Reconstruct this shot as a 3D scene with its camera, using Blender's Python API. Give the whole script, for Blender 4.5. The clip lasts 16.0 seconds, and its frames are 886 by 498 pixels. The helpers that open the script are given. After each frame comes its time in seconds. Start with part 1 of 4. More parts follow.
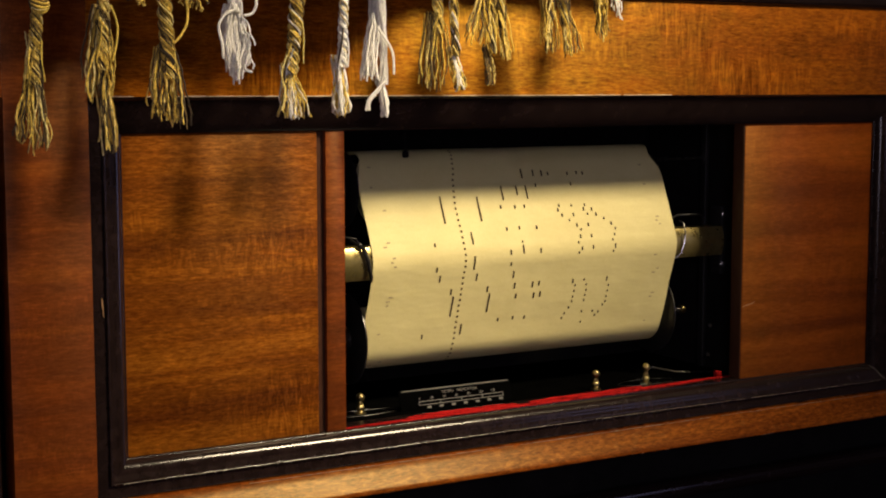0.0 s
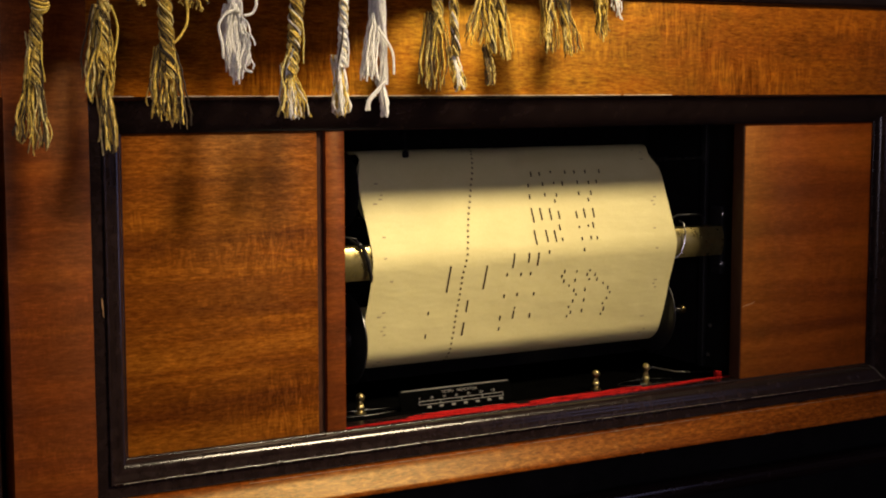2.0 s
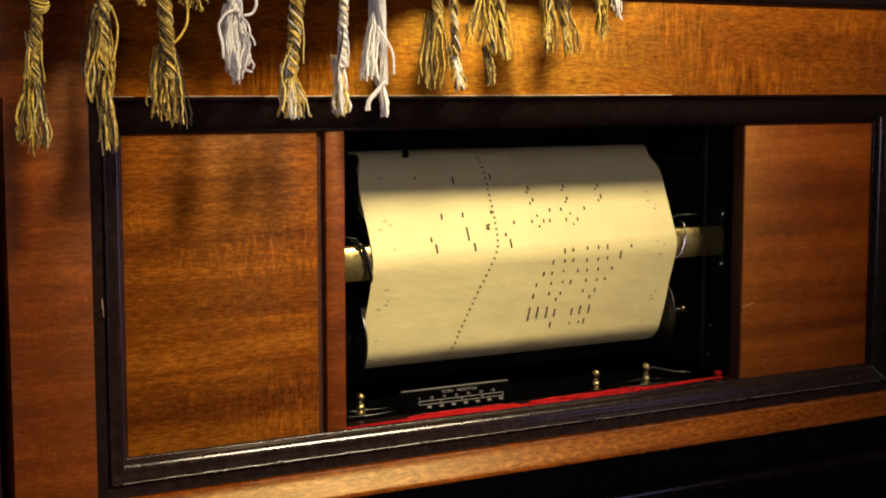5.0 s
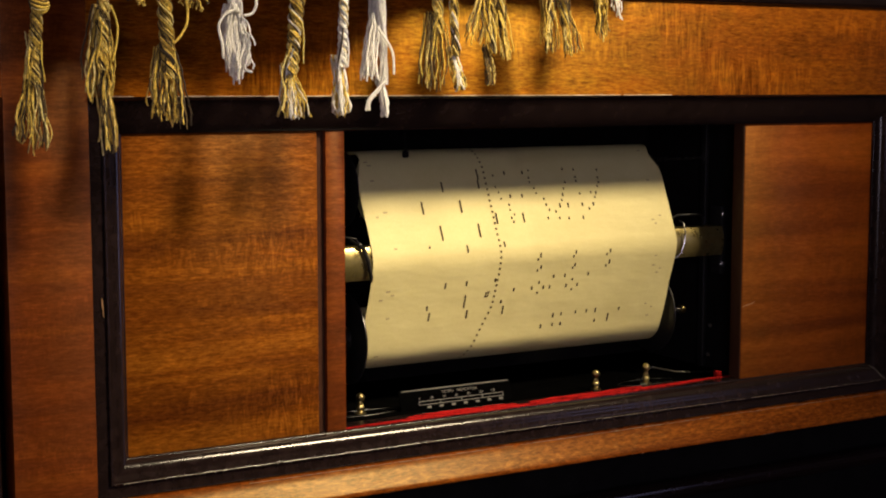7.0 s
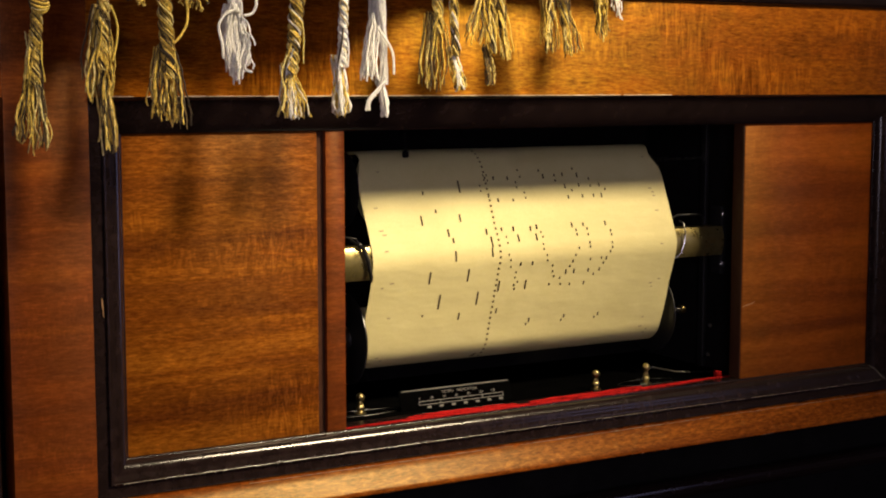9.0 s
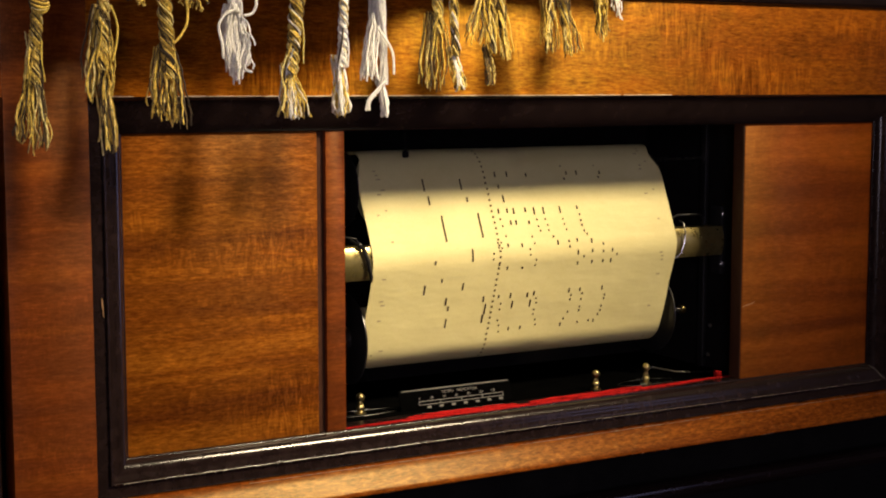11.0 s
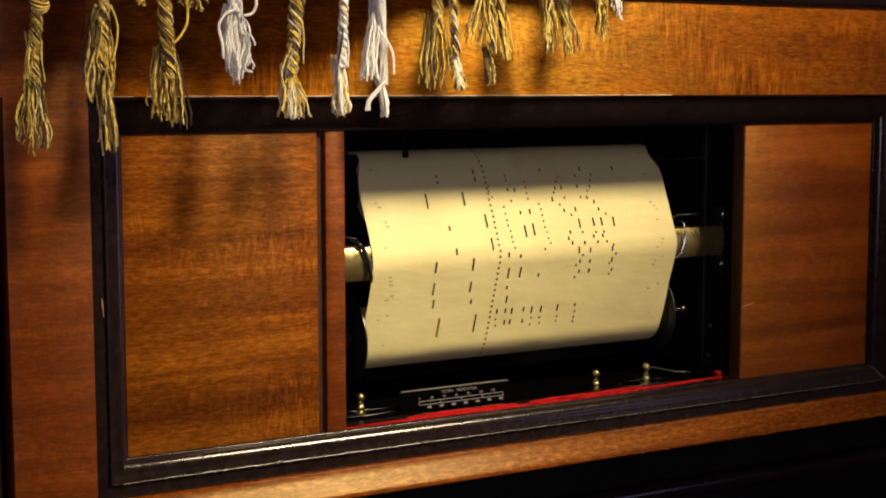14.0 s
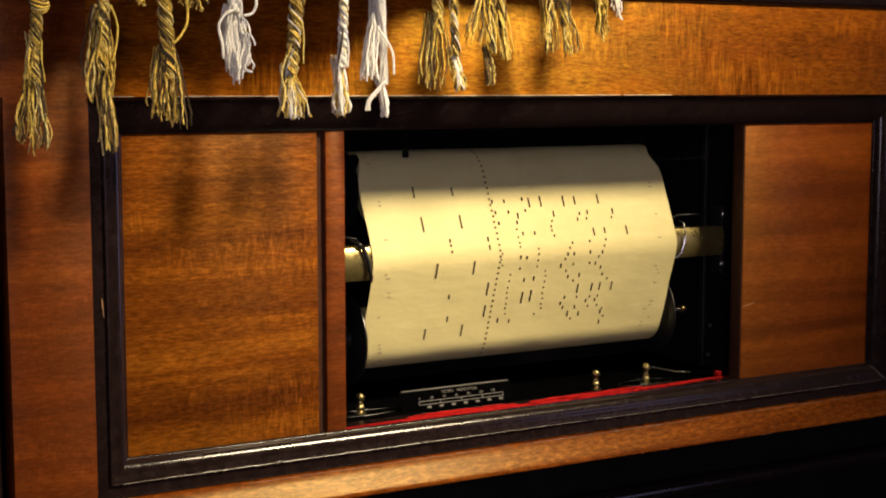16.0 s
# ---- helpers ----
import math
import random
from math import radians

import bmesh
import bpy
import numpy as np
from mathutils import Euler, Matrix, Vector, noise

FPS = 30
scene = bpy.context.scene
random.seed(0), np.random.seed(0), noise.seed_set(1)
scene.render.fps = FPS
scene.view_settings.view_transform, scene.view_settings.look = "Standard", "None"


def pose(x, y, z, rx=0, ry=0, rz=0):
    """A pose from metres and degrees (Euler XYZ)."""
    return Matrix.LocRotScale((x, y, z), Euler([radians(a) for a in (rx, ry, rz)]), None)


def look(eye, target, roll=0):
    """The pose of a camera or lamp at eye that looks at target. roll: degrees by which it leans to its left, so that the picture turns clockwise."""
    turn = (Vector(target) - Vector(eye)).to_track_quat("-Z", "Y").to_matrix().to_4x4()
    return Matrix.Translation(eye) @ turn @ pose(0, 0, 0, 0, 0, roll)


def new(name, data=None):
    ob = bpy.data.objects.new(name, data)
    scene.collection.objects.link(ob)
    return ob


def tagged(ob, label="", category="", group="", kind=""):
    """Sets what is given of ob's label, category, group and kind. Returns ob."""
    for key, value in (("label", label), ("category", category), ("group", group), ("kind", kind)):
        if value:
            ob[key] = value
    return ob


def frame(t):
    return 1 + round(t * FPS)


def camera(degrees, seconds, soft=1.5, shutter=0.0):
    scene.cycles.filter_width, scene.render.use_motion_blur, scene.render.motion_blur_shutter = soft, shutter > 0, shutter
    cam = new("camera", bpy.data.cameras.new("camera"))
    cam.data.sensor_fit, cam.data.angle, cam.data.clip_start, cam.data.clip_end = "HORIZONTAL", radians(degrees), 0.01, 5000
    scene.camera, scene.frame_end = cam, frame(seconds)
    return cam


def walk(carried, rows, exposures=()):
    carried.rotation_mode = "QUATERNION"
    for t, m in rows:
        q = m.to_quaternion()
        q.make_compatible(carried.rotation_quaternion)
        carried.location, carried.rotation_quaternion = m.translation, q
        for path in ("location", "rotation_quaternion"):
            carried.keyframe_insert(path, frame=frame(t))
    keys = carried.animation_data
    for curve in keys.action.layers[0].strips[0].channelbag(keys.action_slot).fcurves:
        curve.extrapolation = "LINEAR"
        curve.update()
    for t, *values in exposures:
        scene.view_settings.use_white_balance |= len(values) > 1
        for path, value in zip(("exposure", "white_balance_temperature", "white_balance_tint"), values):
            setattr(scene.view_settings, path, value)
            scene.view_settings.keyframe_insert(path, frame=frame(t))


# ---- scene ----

from math import cos, sin, pi, tau, sqrt, atan2

# Heights below are given from the tracker bar; H is its height over the floor.
H = 1.05
DURATION = 16.0

# ---------------------------------------------------------------- camera
cam = camera(33.56, DURATION, soft=2.0)
EYE = (-0.4956, -0.9205, 0.1311 + H)
YAW, PITCH = 29.9, 6.3
CAM_POSE = pose(*EYE, 90 - PITCH, 0, -YAW)
EXPOSURES = [(0.0, -0.22), (2.2, -0.22), (3.3, 0.0), (4.2, 0.08), (5.5, 0.0), (7.0, -0.12), (9.0, 0.02), (11.5, 0.10), (13.0, -0.05), (14.5, 0.06), (16.0, 0.12)]
walk(cam, [(0.0, CAM_POSE), (DURATION, CAM_POSE)], EXPOSURES)

# ---------------------------------------------------------------- light
world = bpy.data.worlds.new("evening_sky")
scene.world = world
world.use_nodes = True
world.node_tree.nodes["Background"].inputs[0].default_value = (0.52, 0.50, 0.90, 1)
world.node_tree.nodes["Background"].inputs[1].default_value = 1.9

spot = bpy.data.lights.new("ceiling_spot", "SPOT")
spot.energy = 690
spot.color = (1.0, 0.80, 0.52)
spot.spot_size = radians(22.3)
spot.spot_blend = 1.0
spot.shadow_soft_size = 0.30
LAMP_AT = (0.92, -1.25, 1.62 + H)
LAMP_AIM = (0.102, 0.0, 0.240 + H)
lamp_ob = new("ceiling_spot_light", spot)
lamp_ob.matrix_world = look(LAMP_AT, LAMP_AIM)

# daylight in the opening of the south window
pane = bpy.data.lights.new("window_daylight", "AREA")
pane.shape, pane.size, pane.size_y = "RECTANGLE", 1.1, 1.3
pane.color = (1.0, 0.85, 0.94)
pane.energy = 20
pane_ob = new("window_daylight", pane)
pane_ob.matrix_world = look((-1.75, -3.22, 1.55), (-1.75, 0.0, 1.5))


# ---------------------------------------------------------------- materials
def mat(name):
    m = bpy.data.materials.new(name)
    m.use_nodes = True
    nt = m.node_tree
    b = nt.nodes["Principled BSDF"]
    return m, nt, b


def node(nt, kind, **values):
    n = nt.nodes.new(kind)
    for k, v in values.items():
        n.inputs[k].default_value = v
    return n


def coords(nt, scale, rot=(0, 0, 0)):
    tc = nt.nodes.new("ShaderNodeTexCoord")
    mp = nt.nodes.new("ShaderNodeMapping")
    mp.inputs["Scale"].default_value = scale
    mp.inputs["Rotation"].default_value = rot
    nt.links.new(tc.outputs["Object"], mp.inputs["Vector"])
    return mp.outputs["Vector"]


def noise_tex(nt, vec, scale, detail=4.0, rough=0.55, distort=0.0):
    n = node(nt, "ShaderNodeTexNoise", Scale=scale, Detail=detail, Roughness=rough, Distortion=distort)
    nt.links.new(vec, n.inputs["Vector"])
    return n.outputs["Fac"]


def ramp(nt, fac, stops):
    r = nt.nodes.new("ShaderNodeValToRGB")
    e = r.color_ramp.elements
    e[0].position, e[0].color = stops[0][0], (*stops[0][1], 1)
    e[1].position, e[1].color = stops[-1][0], (*stops[-1][1], 1)
    for p, c in stops[1:-1]:
        k = e.new(p)
        k.color = (*c, 1)
    nt.links.new(fac, r.inputs["Fac"])
    return r.outputs["Color"]


def mix(nt, fac, a, b, blend="MIX"):
    m = nt.nodes.new("ShaderNodeMix")
    m.data_type, m.blend_type = "RGBA", blend
    for sock, v in ((m.inputs[0], fac), (m.inputs[6], a), (m.inputs[7], b)):
        if isinstance(v, (int, float)):
            sock.default_value = v
        elif isinstance(v, tuple):
            sock.default_value = (*v, 1)
        else:
            nt.links.new(v, sock)
    return m.outputs[2]


def bump(nt, bsdf, fac, strength, distance=0.001):
    b = node(nt, "ShaderNodeBump", Strength=strength, Distance=distance)
    nt.links.new(fac, b.inputs["Height"])
    nt.links.new(b.outputs["Normal"], bsdf.inputs["Normal"])


def mahogany(name, dark, mid, light, along="X", seed=0.0, gloss=0.42, coat=0.12, fibre=0.75, sheen=(1.0, 0.62, 0.22), shine=0.6, figure=1.0, grain=0.75, mottle=0.6, ticks=None, ripple=(380, 120), band=66):
    """Varnished mahogany: grain along one axis, cross figure at right angles to it, and the sheen that its fibres spread across the grain."""
    m, nt, b = mat(name)
    ticks = figure if ticks is None else ticks
    swap = (lambda x, y, z: (x, y, z)) if along == "X" else (lambda x, y, z: (z, y, x))
    tc = nt.nodes.new("ShaderNodeTexCoord")
    add = nt.nodes.new("ShaderNodeVectorMath")
    add.inputs[1].default_value = (seed, seed * 0.7, seed * 1.3)
    nt.links.new(tc.outputs["Object"], add.inputs[0])

    def mapped(*sc):
        mp = nt.nodes.new("ShaderNodeMapping")
        mp.inputs["Scale"].default_value = swap(*sc)
        nt.links.new(add.outputs[0], mp.inputs["Vector"])
        return mp.outputs["Vector"]

    bands = noise_tex(nt, mapped(2.0, 10, band), 1.0, 5, 0.6, 0.7)
    col = ramp(nt, bands, [(0.34, dark), (0.5, mid), (0.66, light)])
    streak = noise_tex(nt, mapped(120, 60, 540), 1.0, 5, 0.78, 0.2)
    col = mix(nt, grain, col, ramp(nt, streak, [(0.36, (0.42, 0.34, 0.28)), (0.49, (0.92, 0.90, 0.87)), (0.57, (1.3, 1.32, 1.25)), (0.66, (2.0, 2.1, 1.9))]), "MULTIPLY")
    mott = noise_tex(nt, mapped(30, 20, 50), 1.0, 5, 0.65, 0.7)
    col = mix(nt, mottle, col, ramp(nt, mott, [(0.33, (0.62, 0.56, 0.5)), (0.52, (1.0, 1.0, 1.0)), (0.7, (1.32, 1.3, 1.2))]), "MULTIPLY")
    fiddle = noise_tex(nt, mapped(ripple[0], 60, ripple[1]), 1.0, 4, 0.75, 1.2)
    where = ramp(nt, noise_tex(nt, mapped(7, 10, 16), 1.0, 3, 0.5), [(0.46, (0.0,) * 3), (0.62, (ticks,) * 3)])
    col = mix(nt, where, col, mix(nt, 1.0, col, ramp(nt, fiddle, [(0.38, (0.52, 0.44, 0.36)), (0.50, (0.95, 0.94, 0.92)), (0.57, (1.3, 1.32, 1.25)), (0.66, (2.0, 2.15, 1.8))]), "MULTIPLY"))
    nt.links.new(col, b.inputs["Base Color"])
    nt.links.new(ramp(nt, mott, [(0.3, (gloss + 0.08 * mottle,) * 3), (0.7, (gloss - 0.06 * mottle,) * 3)]), b.inputs["Roughness"])
    b.inputs["Anisotropic"].default_value = fibre
    across = nt.nodes.new("ShaderNodeCombineXYZ")
    across.inputs[2 if along == "X" else 0].default_value = 1.0
    nt.links.new(across.outputs[0], b.inputs["Tangent"])
    flecks = ramp(nt, streak, [(0.38, (shine * (1 - 0.7 * figure),) * 3), (0.50, (shine,) * 3), (0.57, (shine * (1 + 0.5 * figure),) * 3), (0.66, (shine * (1 + 1.2 * figure),) * 3)])
    curls = ramp(nt, fiddle, [(0.40, (shine * (1 - 0.8 * figure),) * 3), (0.50, (shine * (1 - 0.2 * figure),) * 3), (0.56, (shine * (1 + 0.4 * figure),) * 3), (0.64, (shine * (1 + 1.2 * figure),) * 3)])
    nt.links.new(mix(nt, where, flecks, curls), b.inputs["Specular IOR Level"])
    tint = nt.nodes.new("ShaderNodeRGB")
    tint.outputs[0].default_value = (*sheen, 1)
    nt.links.new(tint.outputs[0], b.inputs["Specular Tint"])
    b.inputs["Coat Weight"].default_value = coat * 0.5
    b.inputs["Coat Roughness"].default_value = 0.25
    bump(nt, b, streak, 0.10, 0.0004)
    return m


M_RAIL = mahogany("mahogany_rail", (0.120, 0.025, 0.0025), (0.20, 0.049, 0.0033), (0.30, 0.084, 0.005), "X", 3.1, 0.40, 0.0, 0.88, (1.0, 0.57, 0.04), 1.35, 1.0, 0.45, 1.0, 0.9, (190, 30), 42)
M_DOOR = mahogany("mahogany_door", (0.086, 0.019, 0.002), (0.160, 0.043, 0.003), (0.255, 0.080, 0.006), "X", 7.7, 0.37, 0.1, 0.7, (1.0, 0.62, 0.22), 0.36, 0.7, 0.66, 0.5, 0.75, (260, 60), 46)
M_DOOR_PLAIN = mahogany("mahogany_door_plain", (0.100, 0.020, 0.003), (0.155, 0.034, 0.004), (0.225, 0.056, 0.006), "X", 2.3, 0.42, 0.08, 0.85, (1.0, 0.58, 0.12), 0.45, 0.3, 0.22, 0.45, 0.15, (200, 26), 38)
M_SILL = mahogany("mahogany_sill", (0.104, 0.024, 0.0035), (0.152, 0.038, 0.005), (0.205, 0.058, 0.007), "X", 5.2, 0.26, 0.05, 0.0, (1.0, 0.74, 0.26), 0.11, 0.4, 0.8, 0.3)
M_STILE = mahogany("mahogany_stile", (0.090, 0.018, 0.003), (0.130, 0.027, 0.004), (0.185, 0.044, 0.005), "X", 1.4, 0.38, 0.15, 0.6, (1.0, 0.62, 0.3), 0.5, 0.3, 0.4, 0.5)


def ebonised():
    m, nt, b = mat("ebonised_moulding")
    v = coords(nt, (40, 40, 40))
    n = noise_tex(nt, v, 3.0, 5, 0.6)
    c = ramp(nt, n, [(0.3, (0.009, 0.0052, 0.0050)), (0.6, (0.0150, 0.0088, 0.0082)), (0.8, (0.026, 0.015, 0.013))])
    nt.links.new(c, b.inputs["Base Color"])
    r = ramp(nt, n, [(0.3, (0.13,) * 3), (0.75, (0.21,) * 3)])
    nt.links.new(r, b.inputs["Roughness"])
    b.inputs["Specular IOR Level"].default_value = 0.32
    bump(nt, b, noise_tex(nt, coords(nt, (6, 60, 60)), 2.0, 2), 0.05, 0.0004)
    return m


def simple(name, c0, c1, rough=0.5, metal=0.0, scale=60.0, rvar=0.12, bstr=0.0, coat=0.0, bdist=0.0005):
    m, nt, b = mat(name)
    v = coords(nt, (1, 1, 1))
    n = noise_tex(nt, v, scale, 5, 0.6)
    n2 = noise_tex(nt, v, scale * 0.17, 3, 0.5)
    c = ramp(nt, n, [(0.3, c0), (0.7, c1)])
    c = mix(nt, 0.35, c, ramp(nt, n2, [(0.3, c0), (0.7, c1)]))
    nt.links.new(c, b.inputs["Base Color"])
    nt.links.new(ramp(nt, n, [(0.25, (max(rough - rvar, 0.03),) * 3), (0.75, (rough + rvar,) * 3)]), b.inputs["Roughness"])
    b.inputs["Metallic"].default_value = metal
    b.inputs["Coat Weight"].default_value = coat
    if bstr:
        bump(nt, b, n, bstr, bdist)
    return m


M_BLACK = ebonised()
M_IRON = simple("black_japanned_metal", (0.006, 0.006, 0.007), (0.016, 0.015, 0.014), 0.35, 0.0, 90, 0.1, 0.1)
M_BOX = simple("black_spool_box_paint", (0.005, 0.0045, 0.0045), (0.012, 0.011, 0.0105), 0.7, 0.0, 70, 0.12, 0.15)
M_BOX.node_tree.nodes["Principled BSDF"].inputs["Specular IOR Level"].default_value = 0.03
M_BRASS = simple("aged_brass", (0.26, 0.20, 0.08), (0.50, 0.41, 0.19), 0.33, 1.0, 120, 0.1, 0.08)
M_BAR = simple("dull_brass_tracker_bar", (0.24, 0.19, 0.07), (0.38, 0.31, 0.12), 0.32, 0.8, 160, 0.1, 0.08)
M_STEEL = simple("nickelled_steel", (0.40, 0.39, 0.37), (0.62, 0.60, 0.57), 0.3, 1.0, 200, 0.1)
def felt():
    """Red felt, matted into strands along its length, the shade of the gaps between them put into the colour."""
    m, nt, b = mat("red_felt")
    strands = noise_tex(nt, coords(nt, (70, 1600, 1600)), 1.0, 4, 0.65, 0.3)
    fuzz = noise_tex(nt, coords(nt, (1, 1, 1)), 900, 3, 0.6)
    c = ramp(nt, strands, [(0.36, (0.035, 0.0012, 0.0014)), (0.47, (0.28, 0.006, 0.006)), (0.66, (0.60, 0.022, 0.020))])
    c = mix(nt, 0.4, c, ramp(nt, fuzz, [(0.3, (0.6, 0.6, 0.6)), (0.7, (1.2, 1.2, 1.2))]), "MULTIPLY")
    nt.links.new(c, b.inputs["Base Color"])
    b.inputs["Roughness"].default_value = 0.95
    b.inputs["Specular IOR Level"].default_value = 0.05
    bump(nt, b, strands, 0.8, 0.0012)
    return m


M_FELT = felt()
M_MARK = simple("plate_lettering", (0.06, 0.058, 0.054), (0.15, 0.145, 0.132), 0.6, 0.0, 300)
M_HOLE = simple("perforation_dark", (0.035, 0.022, 0.008), (0.065, 0.042, 0.016), 0.9, 0.0, 400)
M_SCRATCH = simple("bare_scratched_wood", (0.30, 0.16, 0.07), (0.42, 0.24, 0.11), 0.6, 0.0, 500)
M_PLATE = simple("black_enamel_plate", (0.0008, 0.0008, 0.0008), (0.002, 0.002, 0.002), 0.9, 0.0, 90)
M_PLATE.node_tree.nodes["Principled BSDF"].inputs["Specular IOR Level"].default_value = 0.0
M_PALE = simple("pale_cream_line", (0.46, 0.36, 0.22), (0.66, 0.54, 0.36), 0.4, 0.0, 300)
M_GLINT_WEAR = simple("edge_glint_and_wear", (0.085, 0.066, 0.052), (0.19, 0.155, 0.125), 0.55, 0.0, 260)
M_EDGE = simple("dark_stained_edge", (0.034, 0.013, 0.007), (0.058, 0.026, 0.015), 0.5, 0.0, 120)
M_LINE = simple("brown_line_ink", (0.085, 0.058, 0.022), (0.14, 0.10, 0.042), 0.9, 0.0, 500)
M_EDGE.node_tree.nodes["Principled BSDF"].inputs["Specular IOR Level"].default_value = 0.12
M_INK = simple("faded_roll_ink", (0.30, 0.24, 0.13), (0.40, 0.33, 0.19), 0.9, 0.0, 500)
M_PLASTER = simple("warm_plaster", (0.20, 0.15, 0.10), (0.26, 0.20, 0.14), 0.9, 0.0, 5, 0.05, 0.1)
M_FLOOR = mahogany("oak_floor", (0.07, 0.035, 0.015), (0.11, 0.06, 0.028), (0.15, 0.085, 0.04), "X", 0.3, 0.5, 0.0, 0.0)


def paper_material():
    m, nt, b = mat("roll_paper")
    v = coords(nt, (1, 1, 1))
    n = noise_tex(nt, v, 26, 5, 0.6)
    fine = noise_tex(nt, coords(nt, (500, 200, 200)), 3.0, 3, 0.6)
    c = ramp(nt, n, [(0.3, (0.575, 0.515, 0.215)), (0.7, (0.645, 0.587, 0.262))])
    c = mix(nt, 0.2, c, ramp(nt, fine, [(0.3, (0.56, 0.46, 0.27)), (0.7, (0.76, 0.655, 0.43))]))
    nt.links.new(c, b.inputs["Base Color"])
    b.inputs["Roughness"].default_value = 0.62
    b.inputs["Specular IOR Level"].default_value = 0.3
    wav = noise_tex(nt, coords(nt, (14, 40, 40)), 1.0, 3, 0.5)
    bump(nt, b, wav, 0.6, 0.0025)
    return m


M_PAPER = paper_material()


def yarn(name, c0, c1, streak, low=0.25, fluff=0.0):
    m, nt, b = mat(name)
    geo = nt.nodes.new("ShaderNodeNewGeometry")
    n = noise_tex(nt, coords(nt, (1300, 1300, 330)), 1.0, 3, 0.6)
    isl = ramp(nt, geo.outputs["Random Per Island"], [(0.0, c0), (0.40, c1), (0.70, c1), (0.95, streak)])
    c = mix(nt, 0.75, isl, ramp(nt, n, [(0.38, (low, low, low)), (0.60, (1.2, 1.2, 1.2))]), "MULTIPLY")
    nt.links.new(c, b.inputs["Base Color"])
    b.inputs["Roughness"].default_value = 0.85
    b.inputs["Sheen Weight"].default_value = 0.05
    b.inputs["Subsurface Weight"].default_value = fluff
    b.inputs["Subsurface Radius"].default_value = (1.0, 1.0, 1.0)
    b.inputs["Subsurface Scale"].default_value = 0.0035
    bump(nt, b, n, 0.8, 0.0008)
    return m


M_GOLD = yarn("old_gold_yarn", (0.24, 0.14, 0.014), (0.93, 0.64, 0.095), (0.97, 0.83, 0.33), 0.18, 0.15)
# brown yarn, which also paints the shade between strands of the gold tassels
M_BROWN = yarn("brown_yarn_and_gap_shade", (0.018, 0.010, 0.004), (0.06, 0.036, 0.010), (0.26, 0.17, 0.05))
M_WHITE = yarn("white_cotton_yarn", (0.82, 0.79, 0.70), (0.90, 0.87, 0.79), (0.92, 0.90, 0.83), 0.78, 0.75)
M_CLOTH = simple("gold_brown_shawl_cloth", (0.10, 0.07, 0.025), (0.24, 0.17, 0.06), 0.9, 0.0, 400, 0.05, 0.8, 0.0, 0.002)


# ---------------------------------------------------------------- builders
def thing(name, label, category, group="", kind=""):
    return tagged(new(name), label, category, group, kind)


def part(name, bm, material, parent, label="", smooth=False, at=(0, 0, H)):
    me = bpy.data.meshes.new(name)
    bm.normal_update()
    bm.to_mesh(me)
    bm.free()
    me.materials.append(material)
    if smooth:
        me.polygons.foreach_set("use_smooth", [True] * len(me.polygons))
        me.set_sharp_from_angle(angle=radians(38))
    ob = new(name, me)
    if parent is not None:
        ob.parent = parent
        if parent.type == "EMPTY":
            ob.location = at
    else:
        ob.location = at
    return tagged(ob, label)


def box(bm, x0, x1, y0, y1, z0, z1, bevel=0.0, seg=2):
    vs = [bm.verts.new((x, y, z)) for x in (x0, x1) for y in (y0, y1) for z in (z0, z1)]
    quads = [(0, 1, 3, 2), (4, 6, 7, 5), (0, 4, 5, 1), (2, 3, 7, 6), (0, 2, 6, 4), (1, 5, 7, 3)]
    fs = [bm.faces.new([vs[i] for i in q]) for q in quads]
    if bevel:
        es = list({e for f in fs for e in f.edges})
        bmesh.ops.bevel(bm, geom=es, offset=bevel, segments=seg, affect="EDGES", profile=0.5)
    return bm


def boxed(*a, **k):
    return box(bmesh.new(), *a, **k)


def lathe(bm, axis_at, axis, profile, seg=24):
    """profile: (distance along the axis, radius). axis: 'X' or 'Z' or 'Y'."""
    rings = []
    for d, r in profile:
        ring = []
        for i in range(seg):
            a = tau * i / seg
            u, v = r * cos(a), r * sin(a)
            p = {"X": (d, u, v), "Y": (v, d, u), "Z": (u, v, d)}[axis]
            ring.append(bm.verts.new(tuple(p[k] + axis_at[k] for k in range(3))))
        rings.append(ring)
    for a, b in zip(rings, rings[1:]):
        for i in range(seg):
            j = (i + 1) % seg
            bm.faces.new((a[i], a[j], b[j], b[i]))
    bm.faces.new(rings[0][::-1])
    bm.faces.new(rings[-1])
    bmesh.ops.recalc_face_normals(bm, faces=bm.faces[:])
    return bm


def tube(bm, pts, radii, seg=6):
    """A tube along the points; radii: one number or one for each point."""
    pts = [Vector(p) for p in pts]
    if isinstance(radii, (int, float)):
        radii = [radii] * len(pts)
    rings = []
    ref = Vector((0.31, 0.87, 0.39)).normalized()
    for i, p in enumerate(pts):
        d = (pts[min(i + 1, len(pts) - 1)] - pts[max(i - 1, 0)]).normalized()
        s = d.cross(ref)
        if s.length < 1e-4:
            s = d.cross(Vector((1, 0, 0)))
        s.normalize()
        w = d.cross(s)
        rings.append([bm.verts.new(p + (s * cos(tau * k / seg) + w * sin(tau * k / seg)) * radii[i]) for k in range(seg)])
    for a, b in zip(rings, rings[1:]):
        for i in range(seg):
            j = (i + 1) % seg
            bm.faces.new((a[i], a[j], b[j], b[i]))
    bm.faces.new(rings[0][::-1])
    bm.faces.new(rings[-1])
    return bm


